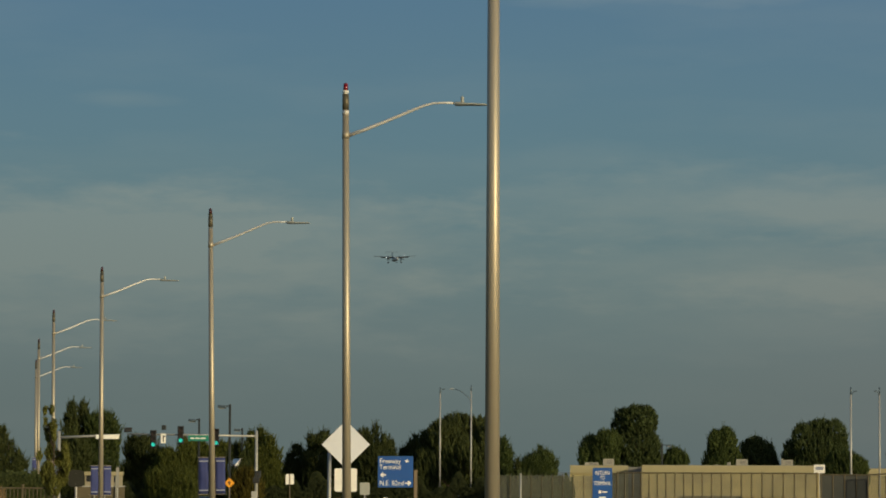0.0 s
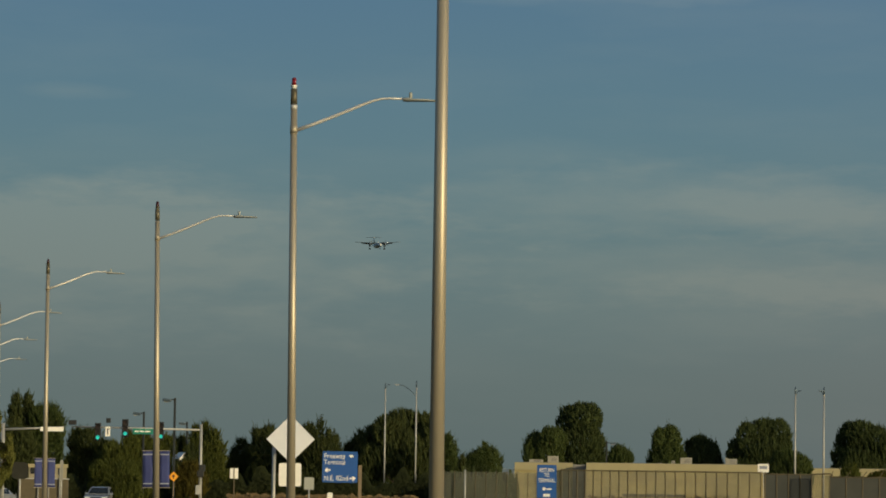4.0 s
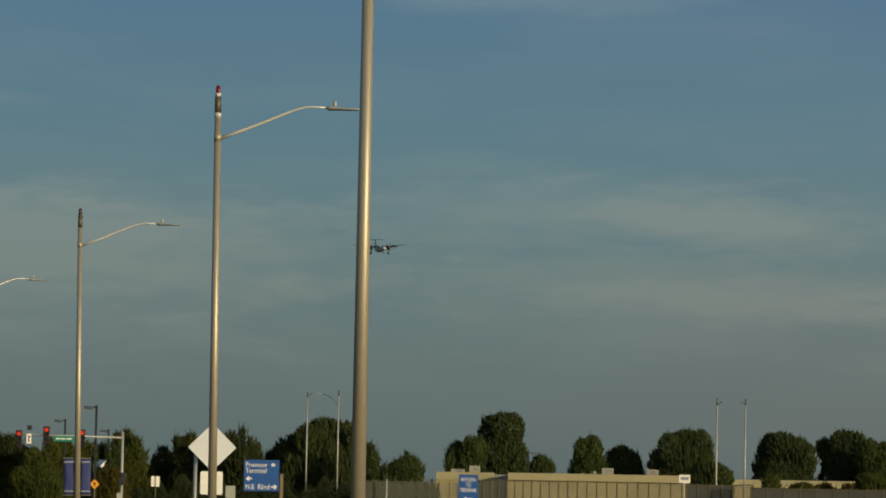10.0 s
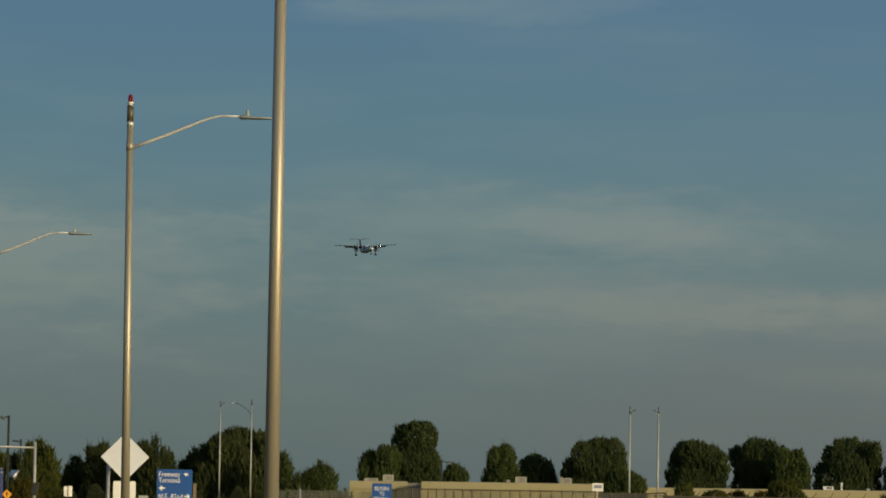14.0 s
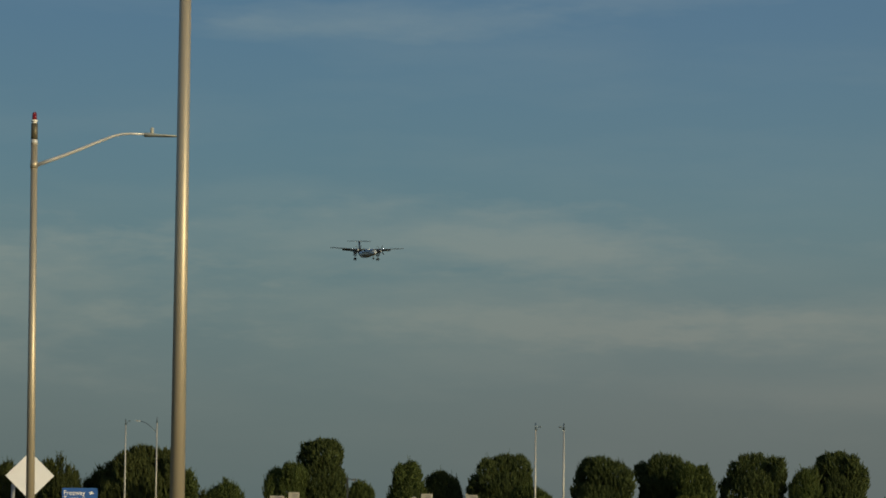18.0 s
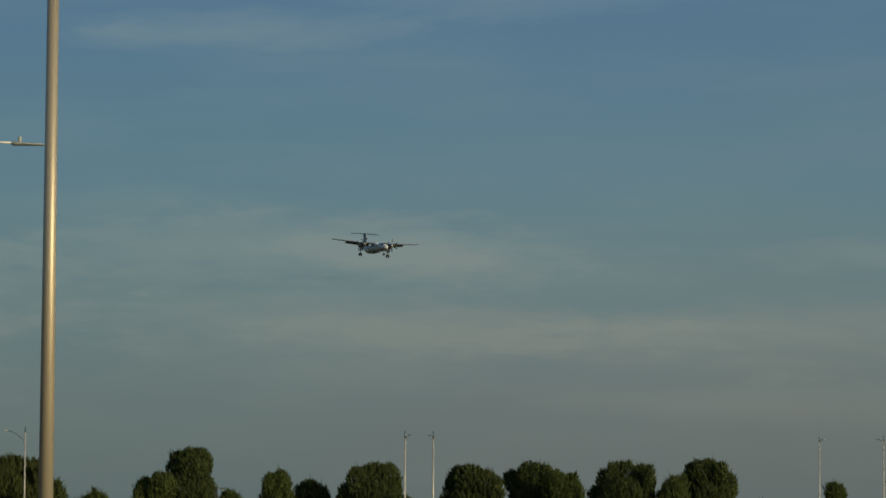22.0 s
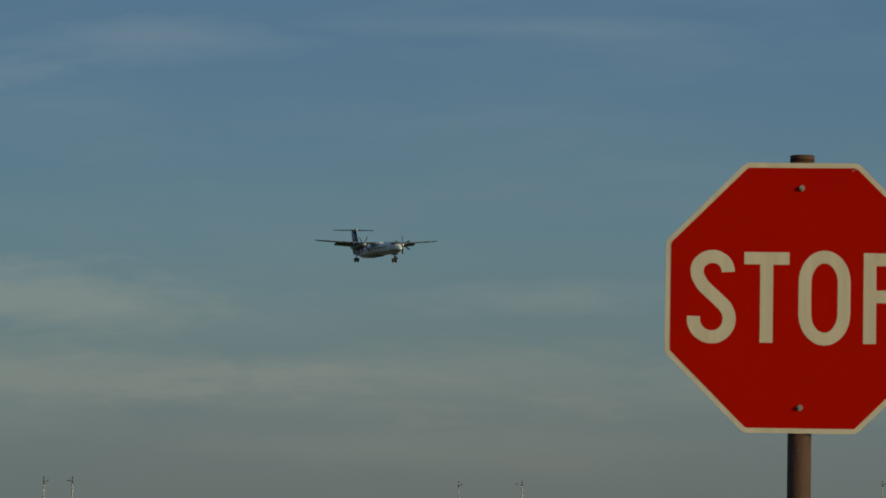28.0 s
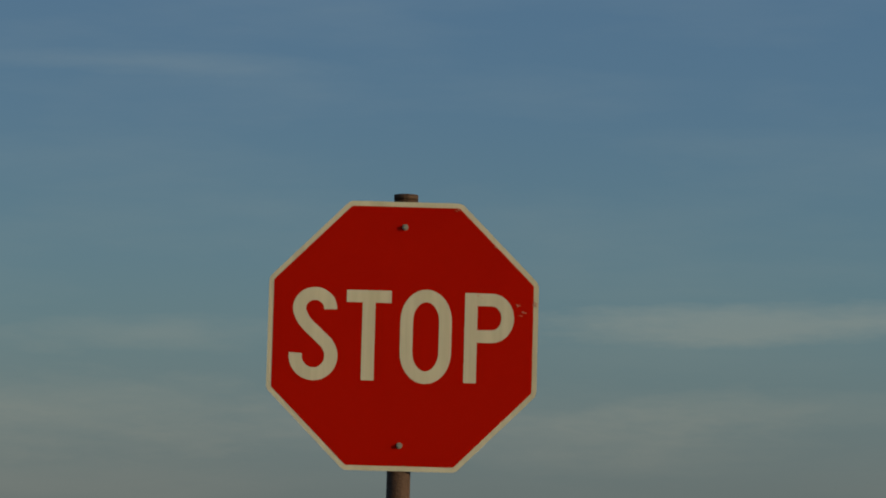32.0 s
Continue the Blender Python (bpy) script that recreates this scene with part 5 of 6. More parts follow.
# ---- cars ----
def car(m, paint, label, tall=1.0):
    """A car, nose along +x; tall stretches its body upwards."""
    t = thing("car", m, label, "car", "cars at the crossing")
    L, W = 4.6, 1.86
    low = [(-2.3, 0.55), (-2.28, 0.86), (-2.2, 0.93), (0.95, 0.93), (1.9, 0.82), (2.2, 0.7), (2.3, 0.5), (2.2, 0.26), (-2.2, 0.26)]
    bm = loft(bmesh.new(), [[(x, s * W / 2 * k, z) for x, z in low] for s, k in ((-1, 0.94), (-1, 1.0), (1, 1.0), (1, 0.94))])
    body = part("body", bm, paint, t)
    cab = [(-1.85, 0.93), (-1.25, 1.30), (-0.85, 1.42), (-0.2, 1.46), (0.20, 1.40), (1.0, 0.93)]
    part("cabin", loft(bmesh.new(), [[(x, s * (W / 2 - 0.06 - (z - 0.93) * k), z) for x, z in cab] for s, k in ((-1, 0.34), (1, 0.34))]), paint, t)
    for s in (-1, 1):
        for a, b in ((-1.25, -0.75), (-0.70, -0.1), (-0.03, 0.62)):
            z1 = 1.33 if b < 0.3 else 1.28
            e = 0.0 if b < 0.3 else 0.42
            yb, yt = s * (W / 2 - 0.055), s * (W / 2 - 0.055 - 0.115)
            quad = [(a, yb, 0.97), (b + e * 0.4, yb, 0.97), (b - e * 0.55, yt, z1), (a + 0.05, yt, z1)]
            n = Vector((0, s * 0.012, 0.003))
            part("window", loft(bmesh.new(), [quad, [tuple(Vector(p) + n) for p in quad]]), "glass", t)
        part("mirror", boxed((0.12, 0.2, 0.14), (0.72, s * (W / 2 + 0.06), 0.98), bevel=0.03), paint, t)
        for x in (-1.42, 1.42):
            w = part("wheel", rodded((x, s * (W / 2 - 0.22), 0.34), (x, s * (W / 2 + 0.01), 0.34), 0.34, seg=20), "rubber", t)
            part("rim", rodded((x, s * (W / 2 - 0.1), 0.34), (x, s * (W / 2 + 0.02), 0.34), 0.22, seg=14), "car_silver", w)
        part("headlight", boxed((0.1, 0.4, 0.16), (2.2, s * 0.66, 0.66), bevel=0.03), "headlight", t)
        part("tail_lamp", boxed((0.08, 0.3, 0.18), (-2.25, s * 0.70, 0.78), bevel=0.02), "tail_red", t)
    for pts in ([(0.28, 1.375), (0.95, 0.98)], [(-1.22, 1.29), (-1.78, 0.98)]):
        (xa, za), (xb, zb) = pts
        o = 0.015 if xa > 0 else -0.015
        ring = [(xa, -0.62, za), (xa, 0.62, za), (xb, 0.76, zb), (xb, -0.76, zb)]
        part("windscreen", loft(bmesh.new(), [ring, [(x + o, y, z + 0.012) for x, y, z in ring]]), "glass", t)
    part("bumper", boxed((0.14, 1.7, 0.22), (2.25, 0, 0.42), bevel=0.04), "dark_steel", t)
    part("grille", boxed((0.05, 0.8, 0.18), (2.29, 0, 0.62), bevel=0.02), "black", t)
    for ob in t.children:
        if not ob.name.startswith("wheel"):
            ob.data.transform(Matrix.Diagonal((1, 1, tall, 1)))
    return t


car_a = car(pose(0, 0, 0), "car_silver", "silver car turning off beyond the crossing", 1.0)
car_b = car(pose(0, 0, 0), "car_silver", "tall silver car waiting beyond the crossing", 1.1)
car_c = car(pose(0, 0, 0), "car_dark", "dark grey car beyond the crossing", 0.95)


# ---- stop sign ----
def octagon(w, r=0.0, n=3):
    """Corners of an octagon w across, each rounded by r."""
    k = w / 2
    c = k * math.tan(math.pi / 8)
    base = [(k, -c), (k, c), (c, k), (-c, k), (-k, c), (-k, -c), (-c, -k), (c, -k)]
    if not r:
        return base
    out = []
    for i, p in enumerate(base):
        a, b = Vector(base[i - 1]), Vector(base[(i + 1) % 8])
        p = Vector(p)
        p0, p1 = p + (a - p).normalized() * r, p + (b - p).normalized() * r
        for q in range(n + 1):
            s = q / n
            v = p0 * (1 - s) ** 2 + p * 2 * s * (1 - s) + p1 * s * s
            out.append((v.x, v.y))
    return out


def stroke(name, pts, width, parent, y0, y1, closed=False):
    """A letter drawn with a broad pen along points in x and z."""
    n = len(pts)
    P = [Vector((p[0], p[1])) for p in pts]
    left, right = [], []
    for i in range(n):
        a = P[i - 1] if (closed or i) else P[i]
        b = P[(i + 1) % n] if (closed or i < n - 1) else P[i]
        d = (b - a).normalized()
        s = Vector((-d.y, d.x)) * width / 2
        left.append(P[i] + s)
        right.append(P[i] - s)
    bm = bmesh.new()
    m = n if closed else n - 1
    F = [[bm.verts.new((v.x, y, v.y)) for v in side] for y in (y0, y1) for side in (left, right)]
    for i in range(m):
        j = (i + 1) % n
        bm.faces.new((F[0][i], F[0][j], F[1][j], F[1][i]))
        bm.faces.new((F[2][i], F[3][i], F[3][j], F[2][j]))
        bm.faces.new((F[0][i], F[2][i], F[2][j], F[0][j]))
        bm.faces.new((F[1][i], F[1][j], F[3][j], F[3][i]))
    if not closed:
        bm.faces.new((F[0][0], F[1][0], F[3][0], F[2][0]))
        bm.faces.new((F[0][-1], F[2][-1], F[3][-1], F[1][-1]))
    bmesh.ops.recalc_face_normals(bm, faces=bm.faces)
    return part(name, bm, "stop_white", parent)


def arc(cx, cz, rx, rz, a0, a1, n=16):
    return [(cx + rx * math.cos(radians(a0 + (a1 - a0) * k / n)), cz + rz * math.sin(radians(a0 + (a1 - a0) * k / n))) for k in range(n + 1)]


def stop_sign(m):
    t = thing("stop_sign", m, "red octagonal stop sign on a rusty brown pipe", "stop sign")
    zc = 2.462
    face = part("sign_plate", plate(bmesh.new(), [(x + 0.001, zc + z) for x, z in octagon(0.764, 0.012)], -0.0015, 0.0015), "stop_white", t, "cream-edged metal plate")
    red = part("red_field", plate(bmesh.new(), [(x + 0.001, zc + z) for x, z in octagon(0.7355, 0.004)], -0.0022, -0.0016), "stop_red", face, "faded red sheeting")
    y0, y1 = -0.0030, -0.0023
    w = 0.037
    S = arc(-0.249, zc + 0.0735, 0.044, 0.041, -4, 90, 8) + arc(-0.249, zc + 0.0735, 0.044, 0.041, 90, 205, 11)[1:]
    S += [(-0.279, zc + 0.037), (-0.263, zc + 0.020), (-0.245, zc + 0.004), (-0.227, zc - 0.013), (-0.213, zc - 0.026)]
    S += arc(-0.2500, zc - 0.0620, 0.0495, 0.0515, 25, -90, 11) + arc(-0.2500, zc - 0.0620, 0.0515, 0.0515, -90, -188, 9)[1:]
    stroke("letter", S, w, face, y0, y1)
    bm = boxed((0.127, 0.0007, 0.035), (-0.0965, -0.00265, zc + 0.1105))
    box(bm, (0.0365, 0.0007, 0.221), (-0.0965, -0.00265, zc - 0.0175))
    part("letter", bm, "stop_white", face)
    O = arc(0.066, zc + 0.044, 0.0548, 0.072, 0, 180, 18) + arc(0.066, zc - 0.044, 0.0548, 0.072, 180, 360, 18)
    stroke("letter", O, 0.036, face, y0, y1, True)
    stroke("letter", [(0.193, zc - 0.128), (0.193, zc + 0.128)], 0.036, face, y0, y1)
    Pb = [(0.21, zc + 0.1095), (0.248, zc + 0.1095)] + arc(0.2515, zc + 0.0573, 0.0455, 0.0522, 88, -88, 14) + [(0.248, zc + 0.0051), (0.21, zc + 0.0051)]
    stroke("letter", Pb, 0.036, face, y0 - 0.0003, y1)
    for dz in (0.310, -0.310):
        b = part("bolt", rodded((0, -0.012, zc + dz), (0, 0.0, zc + dz), 0.0062, seg=6), "bolt", t, "weathered bolt head")
        part("washer", rodded((0, -0.0045, zc + dz), (0, 0.0, zc + dz), 0.0088, seg=16), "bolt", b)
    rng = random.Random(4)
    for cx, cz, n in ((0.338, 0.072, 5), (0.322, 0.092, 3), (0.150, 0.366, 4), (0.262, 0.260, 3), (0.368, 0.10, 3), (0.215, 0.115, 3)):
        for k in range(n):
            a, b = rng.uniform(0.004, 0.016), rng.uniform(0.0008, 0.0024)
            dx, dz = rng.uniform(-0.007, 0.007), rng.uniform(-0.007, 0.007)
            part("scratch", boxed((a, 0.0006, b), (cx + dx, -0.0036, zc + cz + dz), (0, rng.uniform(10, 40), 0)), "scuff", face)
    pipe = part("post", rodded((0, 0.0345, -0.3), (0, 0.0335, zc + 0.402), 0.0335, seg=28), "rust", t, "rusty brown steel pipe", True)
    part("pipe_cap", rodded((0, 0.0335, zc + 0.390), (0, 0.0335, zc + 0.406), 0.0345, 0.0345, seg=28), "rust", pipe, "dark rusted cap", True)
    return t


stop_sign(pose(3.1806, 9.8633, 0, 0, 1.00, -18.10))


# ---- airliner ----
def ring_yz(y, rx, rz, cz, n=20):
    return [(rx * math.cos(k * math.tau / n), y, cz + rz * math.sin(k * math.tau / n)) for k in range(n)]


def aerofoil(chord, thick):
    """A wing section: points along y (nose positive) and z."""
    up = [(1.0, 0.0), (0.95, 0.25), (0.8, 0.48), (0.6, 0.55), (0.35, 0.42), (0.0, 0.03)]
    dn = [(0.3, -0.25), (0.6, -0.4), (0.85, -0.33), (0.96, -0.18)]
    return [((p - 0.7) * chord, q * thick * chord) for p, q in up + dn]


def wing_part(name, spans, mat, t, label="", upright=False):
    """spans: out, y, z, chord, thickness."""
    rings = []
    for o, y, z, c, th in spans:
        rings.append([((q, y + p, z + o) if upright else (o, y + p, z + q)) for p, q in aerofoil(c, th)])
    return part(name, loft(bmesh.new(), rings), mat, t, label, True)


def fuselage_paint():
    """White above, a dark band below the windows, grey belly, dark-blue tail end."""
    m = material("airliner_livery", (0.50, 0.53, 0.52), 0.32, 0, 0.05, 0.4)
    N, L = m.node_tree.nodes, m.node_tree.links
    b = N["Principled BSDF"]
    old = b.inputs["Base Color"].links[0].from_socket
    tc, sp = N.new("ShaderNodeTexCoord"), N.new("ShaderNodeSeparateXYZ")
    L.new(tc.outputs["Object"], sp.inputs[0])

    def step(sock, lo, hi):
        r = N.new("ShaderNodeMapRange")
        r.inputs[1].default_value, r.inputs[2].default_value = lo, hi
        L.new(sock, r.inputs[0])
        return r.outputs[0]

    def over(fac, a, col):
        x = N.new("ShaderNodeMix")
        x.data_type = "RGBA"
        L.new(fac, x.inputs[0])
        L.new(a, x.inputs[6])
        x.inputs[7].default_value = (*col, 1)
        return x.outputs[2]

    c = over(step(sp.outputs[2], -0.70, -0.73), old, (0.03, 0.04, 0.07))
    c = over(step(sp.outputs[2], -0.86, -0.89), c, (0.28, 0.28, 0.27))
    c = over(step(sp.outputs[1], -11.0, -13.0), c, (0.02, 0.03, 0.06))
    L.new(c, b.inputs["Base Color"])
    return m


M["livery"] = fuselage_paint()


def airliner():
    t = thing("airliner", pose(0, 0, 0), "twin turboprop airliner with high wing and lowered wheels", "aeroplane")
    body = [(15.9, 0.06, 0.06, -0.55), (15.6, 0.36, 0.34, -0.52), (15.0, 0.68, 0.64, -0.45), (14.1, 0.98, 0.98, -0.30), (13.2, 1.17, 1.20, -0.13), (12.0, 1.31, 1.32, -0.02), (10.5, 1.345, 1.345, 0), (0, 1.345, 1.345, 0), (-6.5, 1.345, 1.345, 0), (-9, 1.25, 1.24, 0.12), (-11.5, 1.0, 1.0, 0.36), (-14, 0.66, 0.72, 0.66), (-16, 0.34, 0.42, 0.92), (-16.9, 0.10, 0.14, 1.02)]
    part("fuselage", loft(bmesh.new(), [ring_yz(*b) for b in body]), "livery", t, "white fuselage with a dark belly line", True)
    for s in (-1, 1):
        quad = [(s * 0.06, 14.15, 0.62), (s * 0.80, 13.72, 0.52), (s * 0.86, 13.35, 0.86), (s * 0.06, 13.55, 1.03)]
        part("windscreen", loft(bmesh.new(), [quad, [(x * 1.02, y + 0.05, z + 0.05) for x, y, z in quad]]), "glass", t)
        quad = [(s * 0.86, 13.66, 0.50), (s * 1.12, 13.05, 0.46), (s * 1.06, 12.95, 0.84), (s * 0.88, 13.35, 0.86)]
        part("side_window", loft(bmesh.new(), [quad, [(x * 1.05, y + 0.02, z + 0.02) for x, y, z in quad]]), "glass", t)
        for k in range(19):
            y = 9.6 - k * 0.95
            part("cabin_window", boxed((0.03, 0.26, 0.36), (s * 1.325, y, 0.28), (0, 0, 0), 0.006), "glass", t)
        part("door", boxed((0.03, 0.8, 1.6), (s * 1.32, 11.1, 0.0), bevel=0.006), "plane_white", t)
    # wing with its flaps down
    for s in (-1, 1):
        wing_part("wing", [(s * 0.0, 0.6, 1.52, 3.5, 0.15), (s * 4.6, 0.6, 1.52, 3.5, 0.145), (s * 9.5, 0.42, 1.83, 2.55, 0.13), (s * 13.9, 0.22, 2.15, 1.65, 0.12), (s * 14.2, 0.10, 2.17, 1.2, 0.09)], "plane_grey", t, "grey tapered high wing")
        for a, b in ((1.5, 3.9), (5.1, 9.3)):
            part("flap", loft(bmesh.new(), [[(s * o, q - k, 1.50 - 0.30 * k + max(0, o - 4.6) * 0.063 + th) for k, th in ((0, 0.06), (1.15, -0.22), (1.15, -0.26), (0, -0.14))] for o, q in ((a, -1.62 + 0.10 * max(0, a - 4.6)), (b, -1.62 + 0.16 * max(0, b - 4.6)))]), "plane_grey", t)
        part("aileron", boxed((3.6, 0.45, 0.07), (s * 11.7, -0.82, 1.95), (-6, s * -4.2, 0), 0.01), "plane_grey", t)
        # engine, long nacelle that also houses the main wheels
        nac = [(4.25, 0.36, 0.36, 1.02), (4.0, 0.50, 0.52, 1.0), (3.2, 0.62, 0.72, 0.92), (1.5, 0.66, 0.86, 0.82), (-1.5, 0.64, 0.86, 0.78), (-3.5, 0.5, 0.6, 0.95), (-5.2, 0.16, 0.2, 1.25)]
        n = part("nacelle", loft(bmesh.new(), [[(x + s * 4.41, y, z) for x, y, z in ring_yz(*b, n=16)] for b in nac]), "plane_dark", t, "dark engine nacelle", True)
        part("air_intake", rodded((s * 4.41, 4.12, 0.48), (s * 4.41, 3.9, 0.48), 0.26, seg=14), "black", n)
        part("exhaust", rodded((s * 4.85, -1.9, 1.25), (s * 5.05, -2.6, 1.3), 0.2, seg=12), "collar", n)
        # wing landing lamp beside the nacelle; a short added tube narrows its beam
        rings = [ring_yz(y, r, r, 1.56, n=14) for y, r in ((1.3, 0.22), (3.0, 0.22), (3.02, 0.20), (1.3, 0.20))]
        part("lamp_tube", loft(bmesh.new(), [[(x + s * 5.9, y, z) for x, y, z in r] for r in rings], False), "plane_pale", n)
        part("landing_lamp", rodded((s * 5.9, 1.40, 1.56), (s * 5.9, 1.44, 1.56), 0.195, seg=14), "landing_light", n, "lit landing lamp")
        g = part("main_gear", rodded((s * 4.41, -0.9, 0.2), (s * 4.41, -1.0, -2.13), 0.13, 0.10, seg=10), "plane_grey", t, "lowered main wheel leg", True)
        part("brace", rodded((s * 4.41, 0.6, -0.1), (s * 4.41, -0.95, -1.2), 0.07, seg=8), "plane_grey", g)
        part("gear_door", boxed((0.05, 1.8, 0.9), (s * 4.41 + 0.5, -0.9, -0.45), (0, 8, 0), 0.01), "plane_dark", g)
        part("gear_door", boxed((0.05, 1.8, 0.9), (s * 4.41 - 0.5, -0.9, -0.45), (0, -8, 0), 0.01), "plane_dark", g)
        part("axle", rodded((s * 4.41 - 0.4, -1.0, -2.08), (s * 4.41 + 0.4, -1.0, -2.08), 0.07, seg=8), "plane_grey", g)
        for d in (-0.32, 0.32):
            part("wheel", rodded((s * 4.41 + d - 0.15, -1.0, -2.08), (s * 4.41 + d + 0.15, -1.0, -2.08), 0.50, seg=20), "rubber", g)
    ng = part("nose_gear", rodded((0, 12.6, -0.9), (0, 12.75, -2.45), 0.10, 0.08, seg=10), "plane_grey", t, "lowered nose wheel leg", True)
    part("brace", rodded((0, 11.7, -1.0), (0, 12.7, -1.8), 0.05, seg=8), "plane_grey", ng)
    for d in (-0.2, 0.2):
        part("wheel", rodded((d - 0.11, 12.75, -2.45), (d + 0.11, 12.75, -2.45), 0.33, seg=18), "rubber", ng)
    wing_part("fin", [(0, -13.0, 0.9, 4.6, 0.10), (2.4, -14.3, 0.9, 3.6, 0.10), (4.61, -15.4, 0.9, 2.9, 0.10)], "plane_dark", t, "dark blue tail fin", True)
    wing_part("rudder", [(0.3, -15.75, 0.9, 1.25, 0.12), (2.4, -16.45, 0.9, 1.15, 0.11), (4.46, -17.0, 0.9, 1.0, 0.10)], "plane_pale", t, "pale grey rudder", True)
    wing_part("dorsal_fin", [(0, -8.9, 0.9, 5.0, 0.05), (0.75, -10.9, 0.9, 2.6, 0.05)], "plane_dark", t, upright=True)
    for s in (-1, 1):
        wing_part("tailplane", [(0, -15.3, 5.48, 2.5, 0.10), (s * 4.3, -15.75, 5.48, 1.75, 0.10), (s * 4.63, -15.85, 5.48, 1.3, 0.07)], "plane_dark", t, "dark high tailplane")
    part("fin_cap", loft(bmesh.new(), [ring_yz(*b, n=12) for b in ((-13.6, 0.06, 0.06, 5.48), (-14.2, 0.22, 0.24, 5.48), (-16.5, 0.2, 0.22, 5.48), (-17.4, 0.04, 0.05, 5.50))]), "plane_white", t, smooth=True)
    part("wing_fairing", loft(bmesh.new(), [ring_yz(*b, n=14) for b in ((3.6, 0.2, 0.1, 1.35), (2.6, 0.9, 0.35, 1.4), (0, 1.15, 0.42, 1.42), (-2.0, 1.0, 0.34, 1.4), (-3.8, 0.2, 0.1, 1.3))]), "plane_white", t, smooth=True)
    part("belly_fairing", loft(bmesh.new(), [ring_yz(*b, n=14) for b in ((4.5, 0.3, 0.1, -1.25), (3, 0.95, 0.3, -1.2), (-3, 0.95, 0.3, -1.2), (-5, 0.3, 0.1, -1.25))]), "plane_grey", t, smooth=True)
    props = []
    for s in (-1, 1):
        hub = loft(bmesh.new(), [ring_yz(*b, n=14) for b in ((0.72, 0.03, 0.03, 0), (0.6, 0.16, 0.16, 0), (0.35, 0.28, 0.28, 0), (0.0, 0.36, 0.36, 0), (-0.2, 0.37, 0.37, 0))])
        p = part("propeller", hub, "plane_white", t, "six-bladed propeller with a pale spinner", True)
        p.location = (s * 4.41, 4.4, 1.02)
        blade = None
        for k in range(6):
            if blade is None:
                bl = []
                for r, c, tw in ((0.3, 0.16, 62), (0.7, 0.30, 52), (1.2, 0.38, 42), (1.65, 0.36, 34), (1.95, 0.26, 30), (2.06, 0.10, 28)):
                    a = radians(tw)
                    bl.append([(u * c * math.cos(a) - v * math.sin(a), 0.1 + u * c * math.sin(a) + v * math.cos(a), r) for u, v in ((-0.5, 0), (0, 0.025), (0.5, 0), (0, -0.025))])
                blade = part("blade", loft(bmesh.new(), bl), "prop", p, smooth=False)
                q = blade
            else:
                q = new("blade", blade.data)
                q.parent = p
            q.rotation_euler = (0, k * math.tau / 6, 0)
        props.append((p, s))
    return t, props


plane, props = airliner()

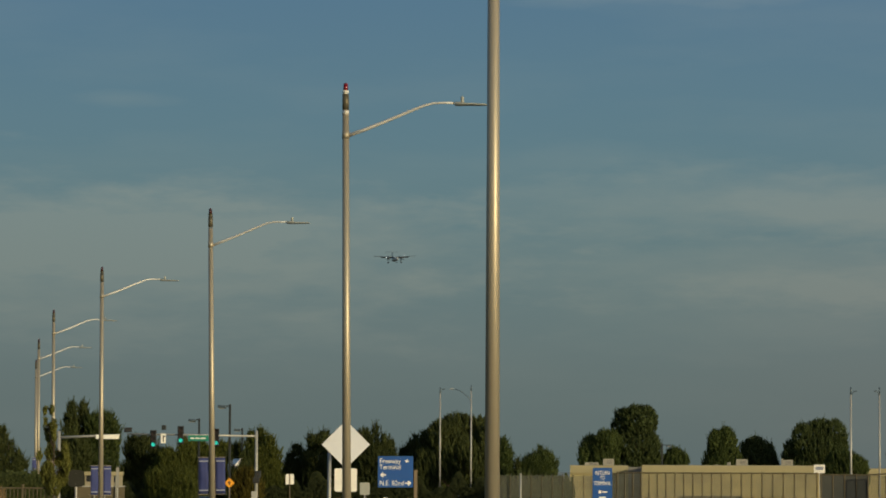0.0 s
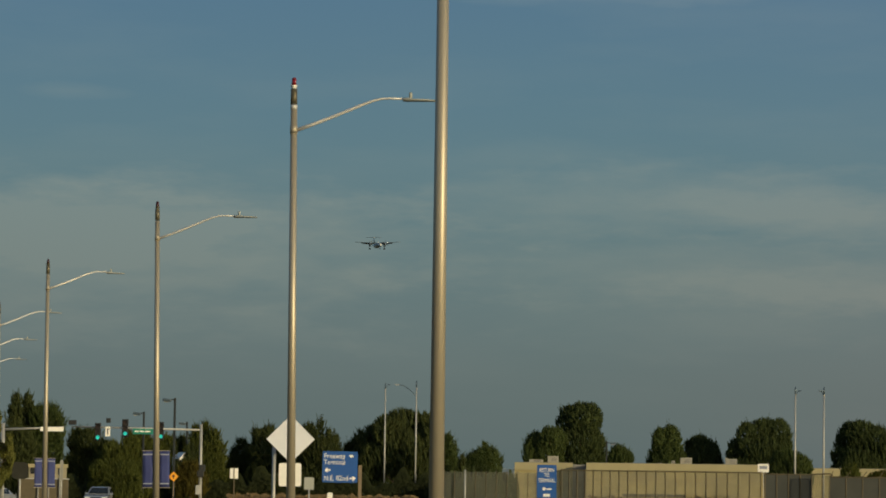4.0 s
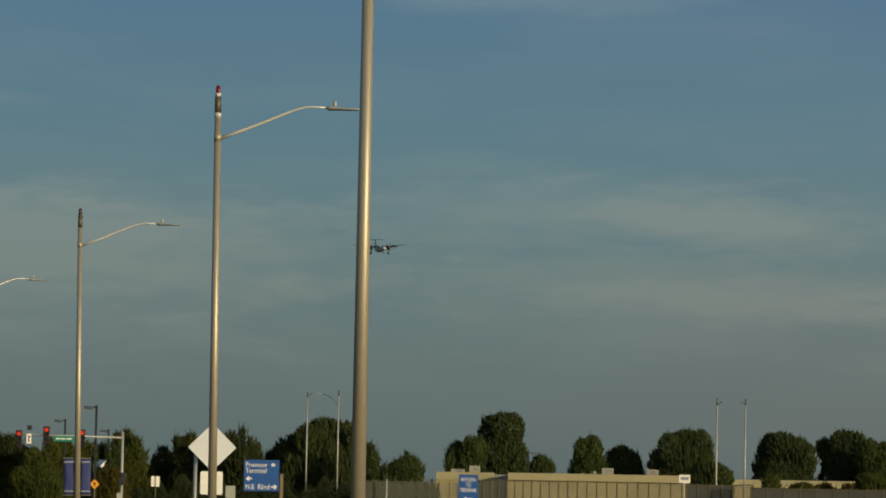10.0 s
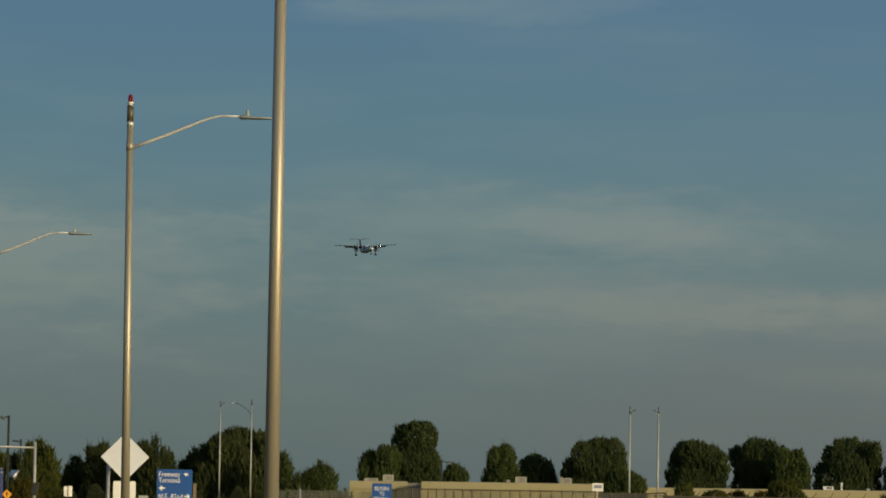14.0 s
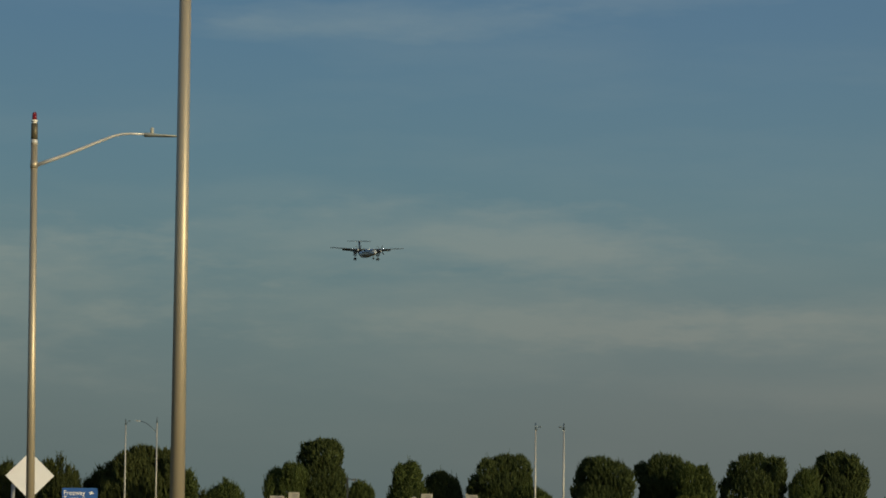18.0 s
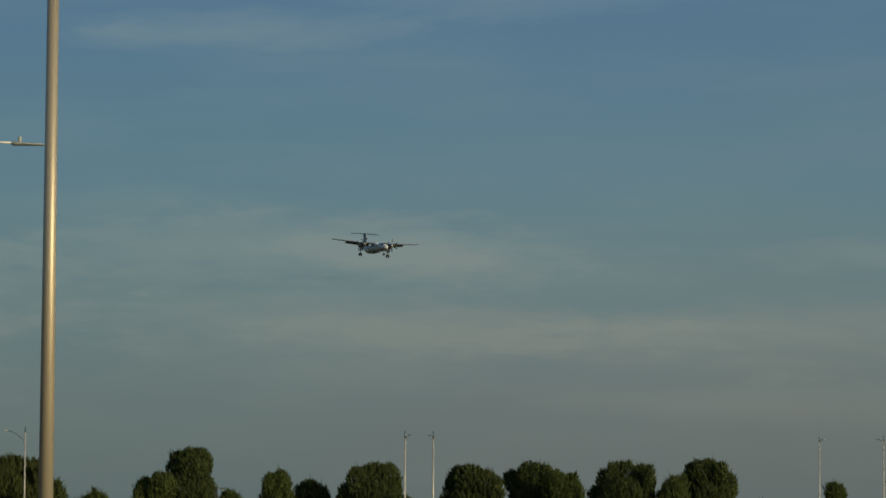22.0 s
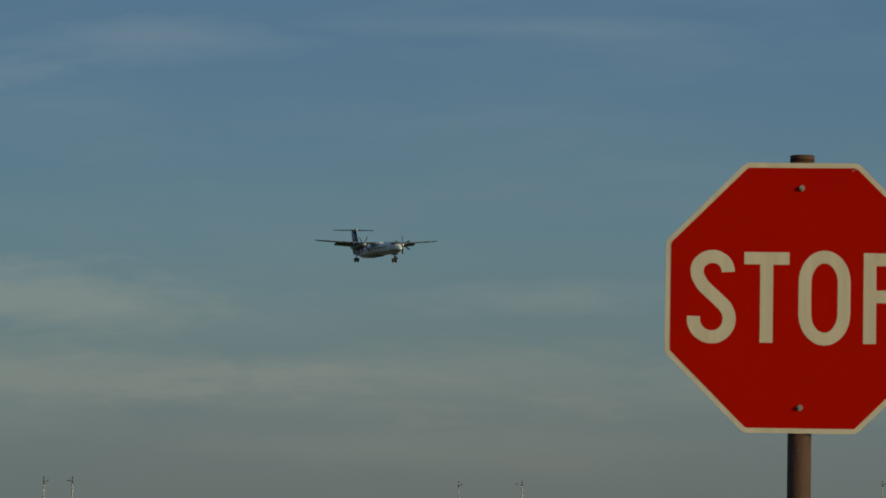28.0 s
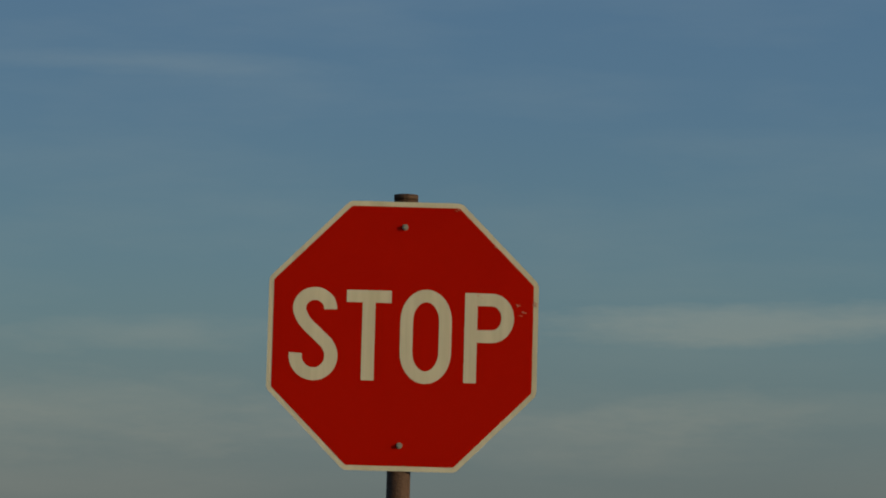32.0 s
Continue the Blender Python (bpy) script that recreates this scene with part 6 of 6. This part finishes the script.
# seconds, place, pitch, bank of the airliner on its straight approach
FLIGHT = (
    (0, -32.36, 2458.81, 159.01, -1.45, 1.0),
    (1, -24.78, 2399.27, 156.32, -1.45, 1.0),
    (2, -18.28, 2339.73, 154.29, -1.45, 1.1),
    (3, -13.87, 2280.19, 152.12, -1.45, 1.2),
    (6, 6.30, 2101.57, 143.44, -1.45, 1.4),
    (7, 11.52, 2042.03, 140.30, -1.45, 1.4),
    (8, 19.36, 1982.49, 137.12, -1.45, 1.4),
    (9, 25.89, 1922.95, 133.09, -1.45, 1.5),
    (10, 33.92, 1863.41, 129.13, -1.45, 1.6),
    (11, 40.88, 1803.87, 126.28, -1.45, 1.6),
    (12, 47.82, 1744.33, 123.16, -1.45, 1.7),
    (13, 54.55, 1684.79, 119.90, -1.45, 2.1),
    (14, 61.98, 1625.25, 117.21, -1.45, 2.4),
    (17, 82.02, 1446.63, 108.88, -1.45, 0.2),
    (18, 89.18, 1387.09, 106.04, -1.45, 0.6),
    (19, 95.87, 1327.55, 103.74, -1.45, 1.5),
    (20, 102.12, 1268.01, 100.46, -1.45, -0.2),
    (21, 110.08, 1208.47, 96.43, -1.45, -1.5),
    (22, 117.69, 1148.93, 93.11, -1.45, -2.2),
    (23, 125.70, 1089.39, 90.37, -1.45, 0.9),
    (24, 133.62, 1029.85, 88.05, -1.45, 3.4),
    (24.5, 137.30, 1000.09, 86.65, -1.45, 3.5),
    (26.5, 151.40, 881.01, 80.85, -1.45, 3.7),
    (27, 154.65, 851.24, 79.56, -1.45, 2.5),
    (28, 160.95, 791.70, 75.51, -1.45, 1.4),
    (28.5, 164.18, 761.93, 73.97, -1.45, 1.7),
    (29, 167.40, 732.16, 71.44, -1.45, 1.5),
    (29.5, 170.08, 702.39, 69.52, -1.45, 1.2),
    (30, 172.86, 672.62, 67.30, -1.45, 0.8),
    (30.5, 175.13, 642.85, 65.14, -1.45, -0.0),
    (31, 177.79, 613.08, 63.55, -1.45, -1.4),
    (31.5, 179.74, 583.31, 61.76, -1.45, -2.0),
    (32, 182.78, 553.54, 60.15, -1.45, -2.2),
)
HEADING = -172.79

# seconds and place of the cars
CARS = (
    (car_a, -112.0, ((0, -20.74, 289.26), (0.6, -21.66, 286.18), (1.2, -22.81, 284.09), (1.8, -23.25, 283.05), (2.4, -24.55, 280.93), (3.4, -27.18, 278.68), (5.5, -35.80, 275.69), (32, -53.87, 272.73))),
    (car_b, -95.0, ((0, -21.13, 299.25), (1.2, -21.73, 291.19), (1.8, -21.74, 287.18), (3.4, -21.64, 284.18), (5.5, -24.21, 279.96), (8, -29.20, 277.47), (12, -45.89, 275.20), (32, -58.10, 272.88))),
    (car_c, -93.0, ((0, -19.57, 301.37), (3.4, -20.51, 294.29), (5.5, -21.53, 289.20), (8, -23.85, 285.00), (12, -31.00, 278.28), (16, -41.91, 276.85), (32, -53.45, 274.85))),
)


def motions():
    walk(plane, [(t, pose(x, y, z, pitch, bank, HEADING)) for t, x, y, z, pitch, bank in FLIGHT])
    for p, s in props:
        walk(p, [(k / 10, pose(s * 4.41, 4.4, 1.02, 0, (k * 71 + 20 * s) % 360, 0)) for k in range(321)])
    for c, turn, rows in CARS:
        walk(c, [(t, pose(x, y, 0.025, 0, 0, turn)) for t, x, y in rows])
    # green to 7 s, amber to 10 s, then red: added flaps bare one lens
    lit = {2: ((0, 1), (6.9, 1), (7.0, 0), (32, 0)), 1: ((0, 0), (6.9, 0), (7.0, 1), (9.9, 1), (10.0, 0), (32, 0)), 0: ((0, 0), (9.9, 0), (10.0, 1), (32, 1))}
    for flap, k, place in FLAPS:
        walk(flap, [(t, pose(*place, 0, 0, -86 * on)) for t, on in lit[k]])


motions()
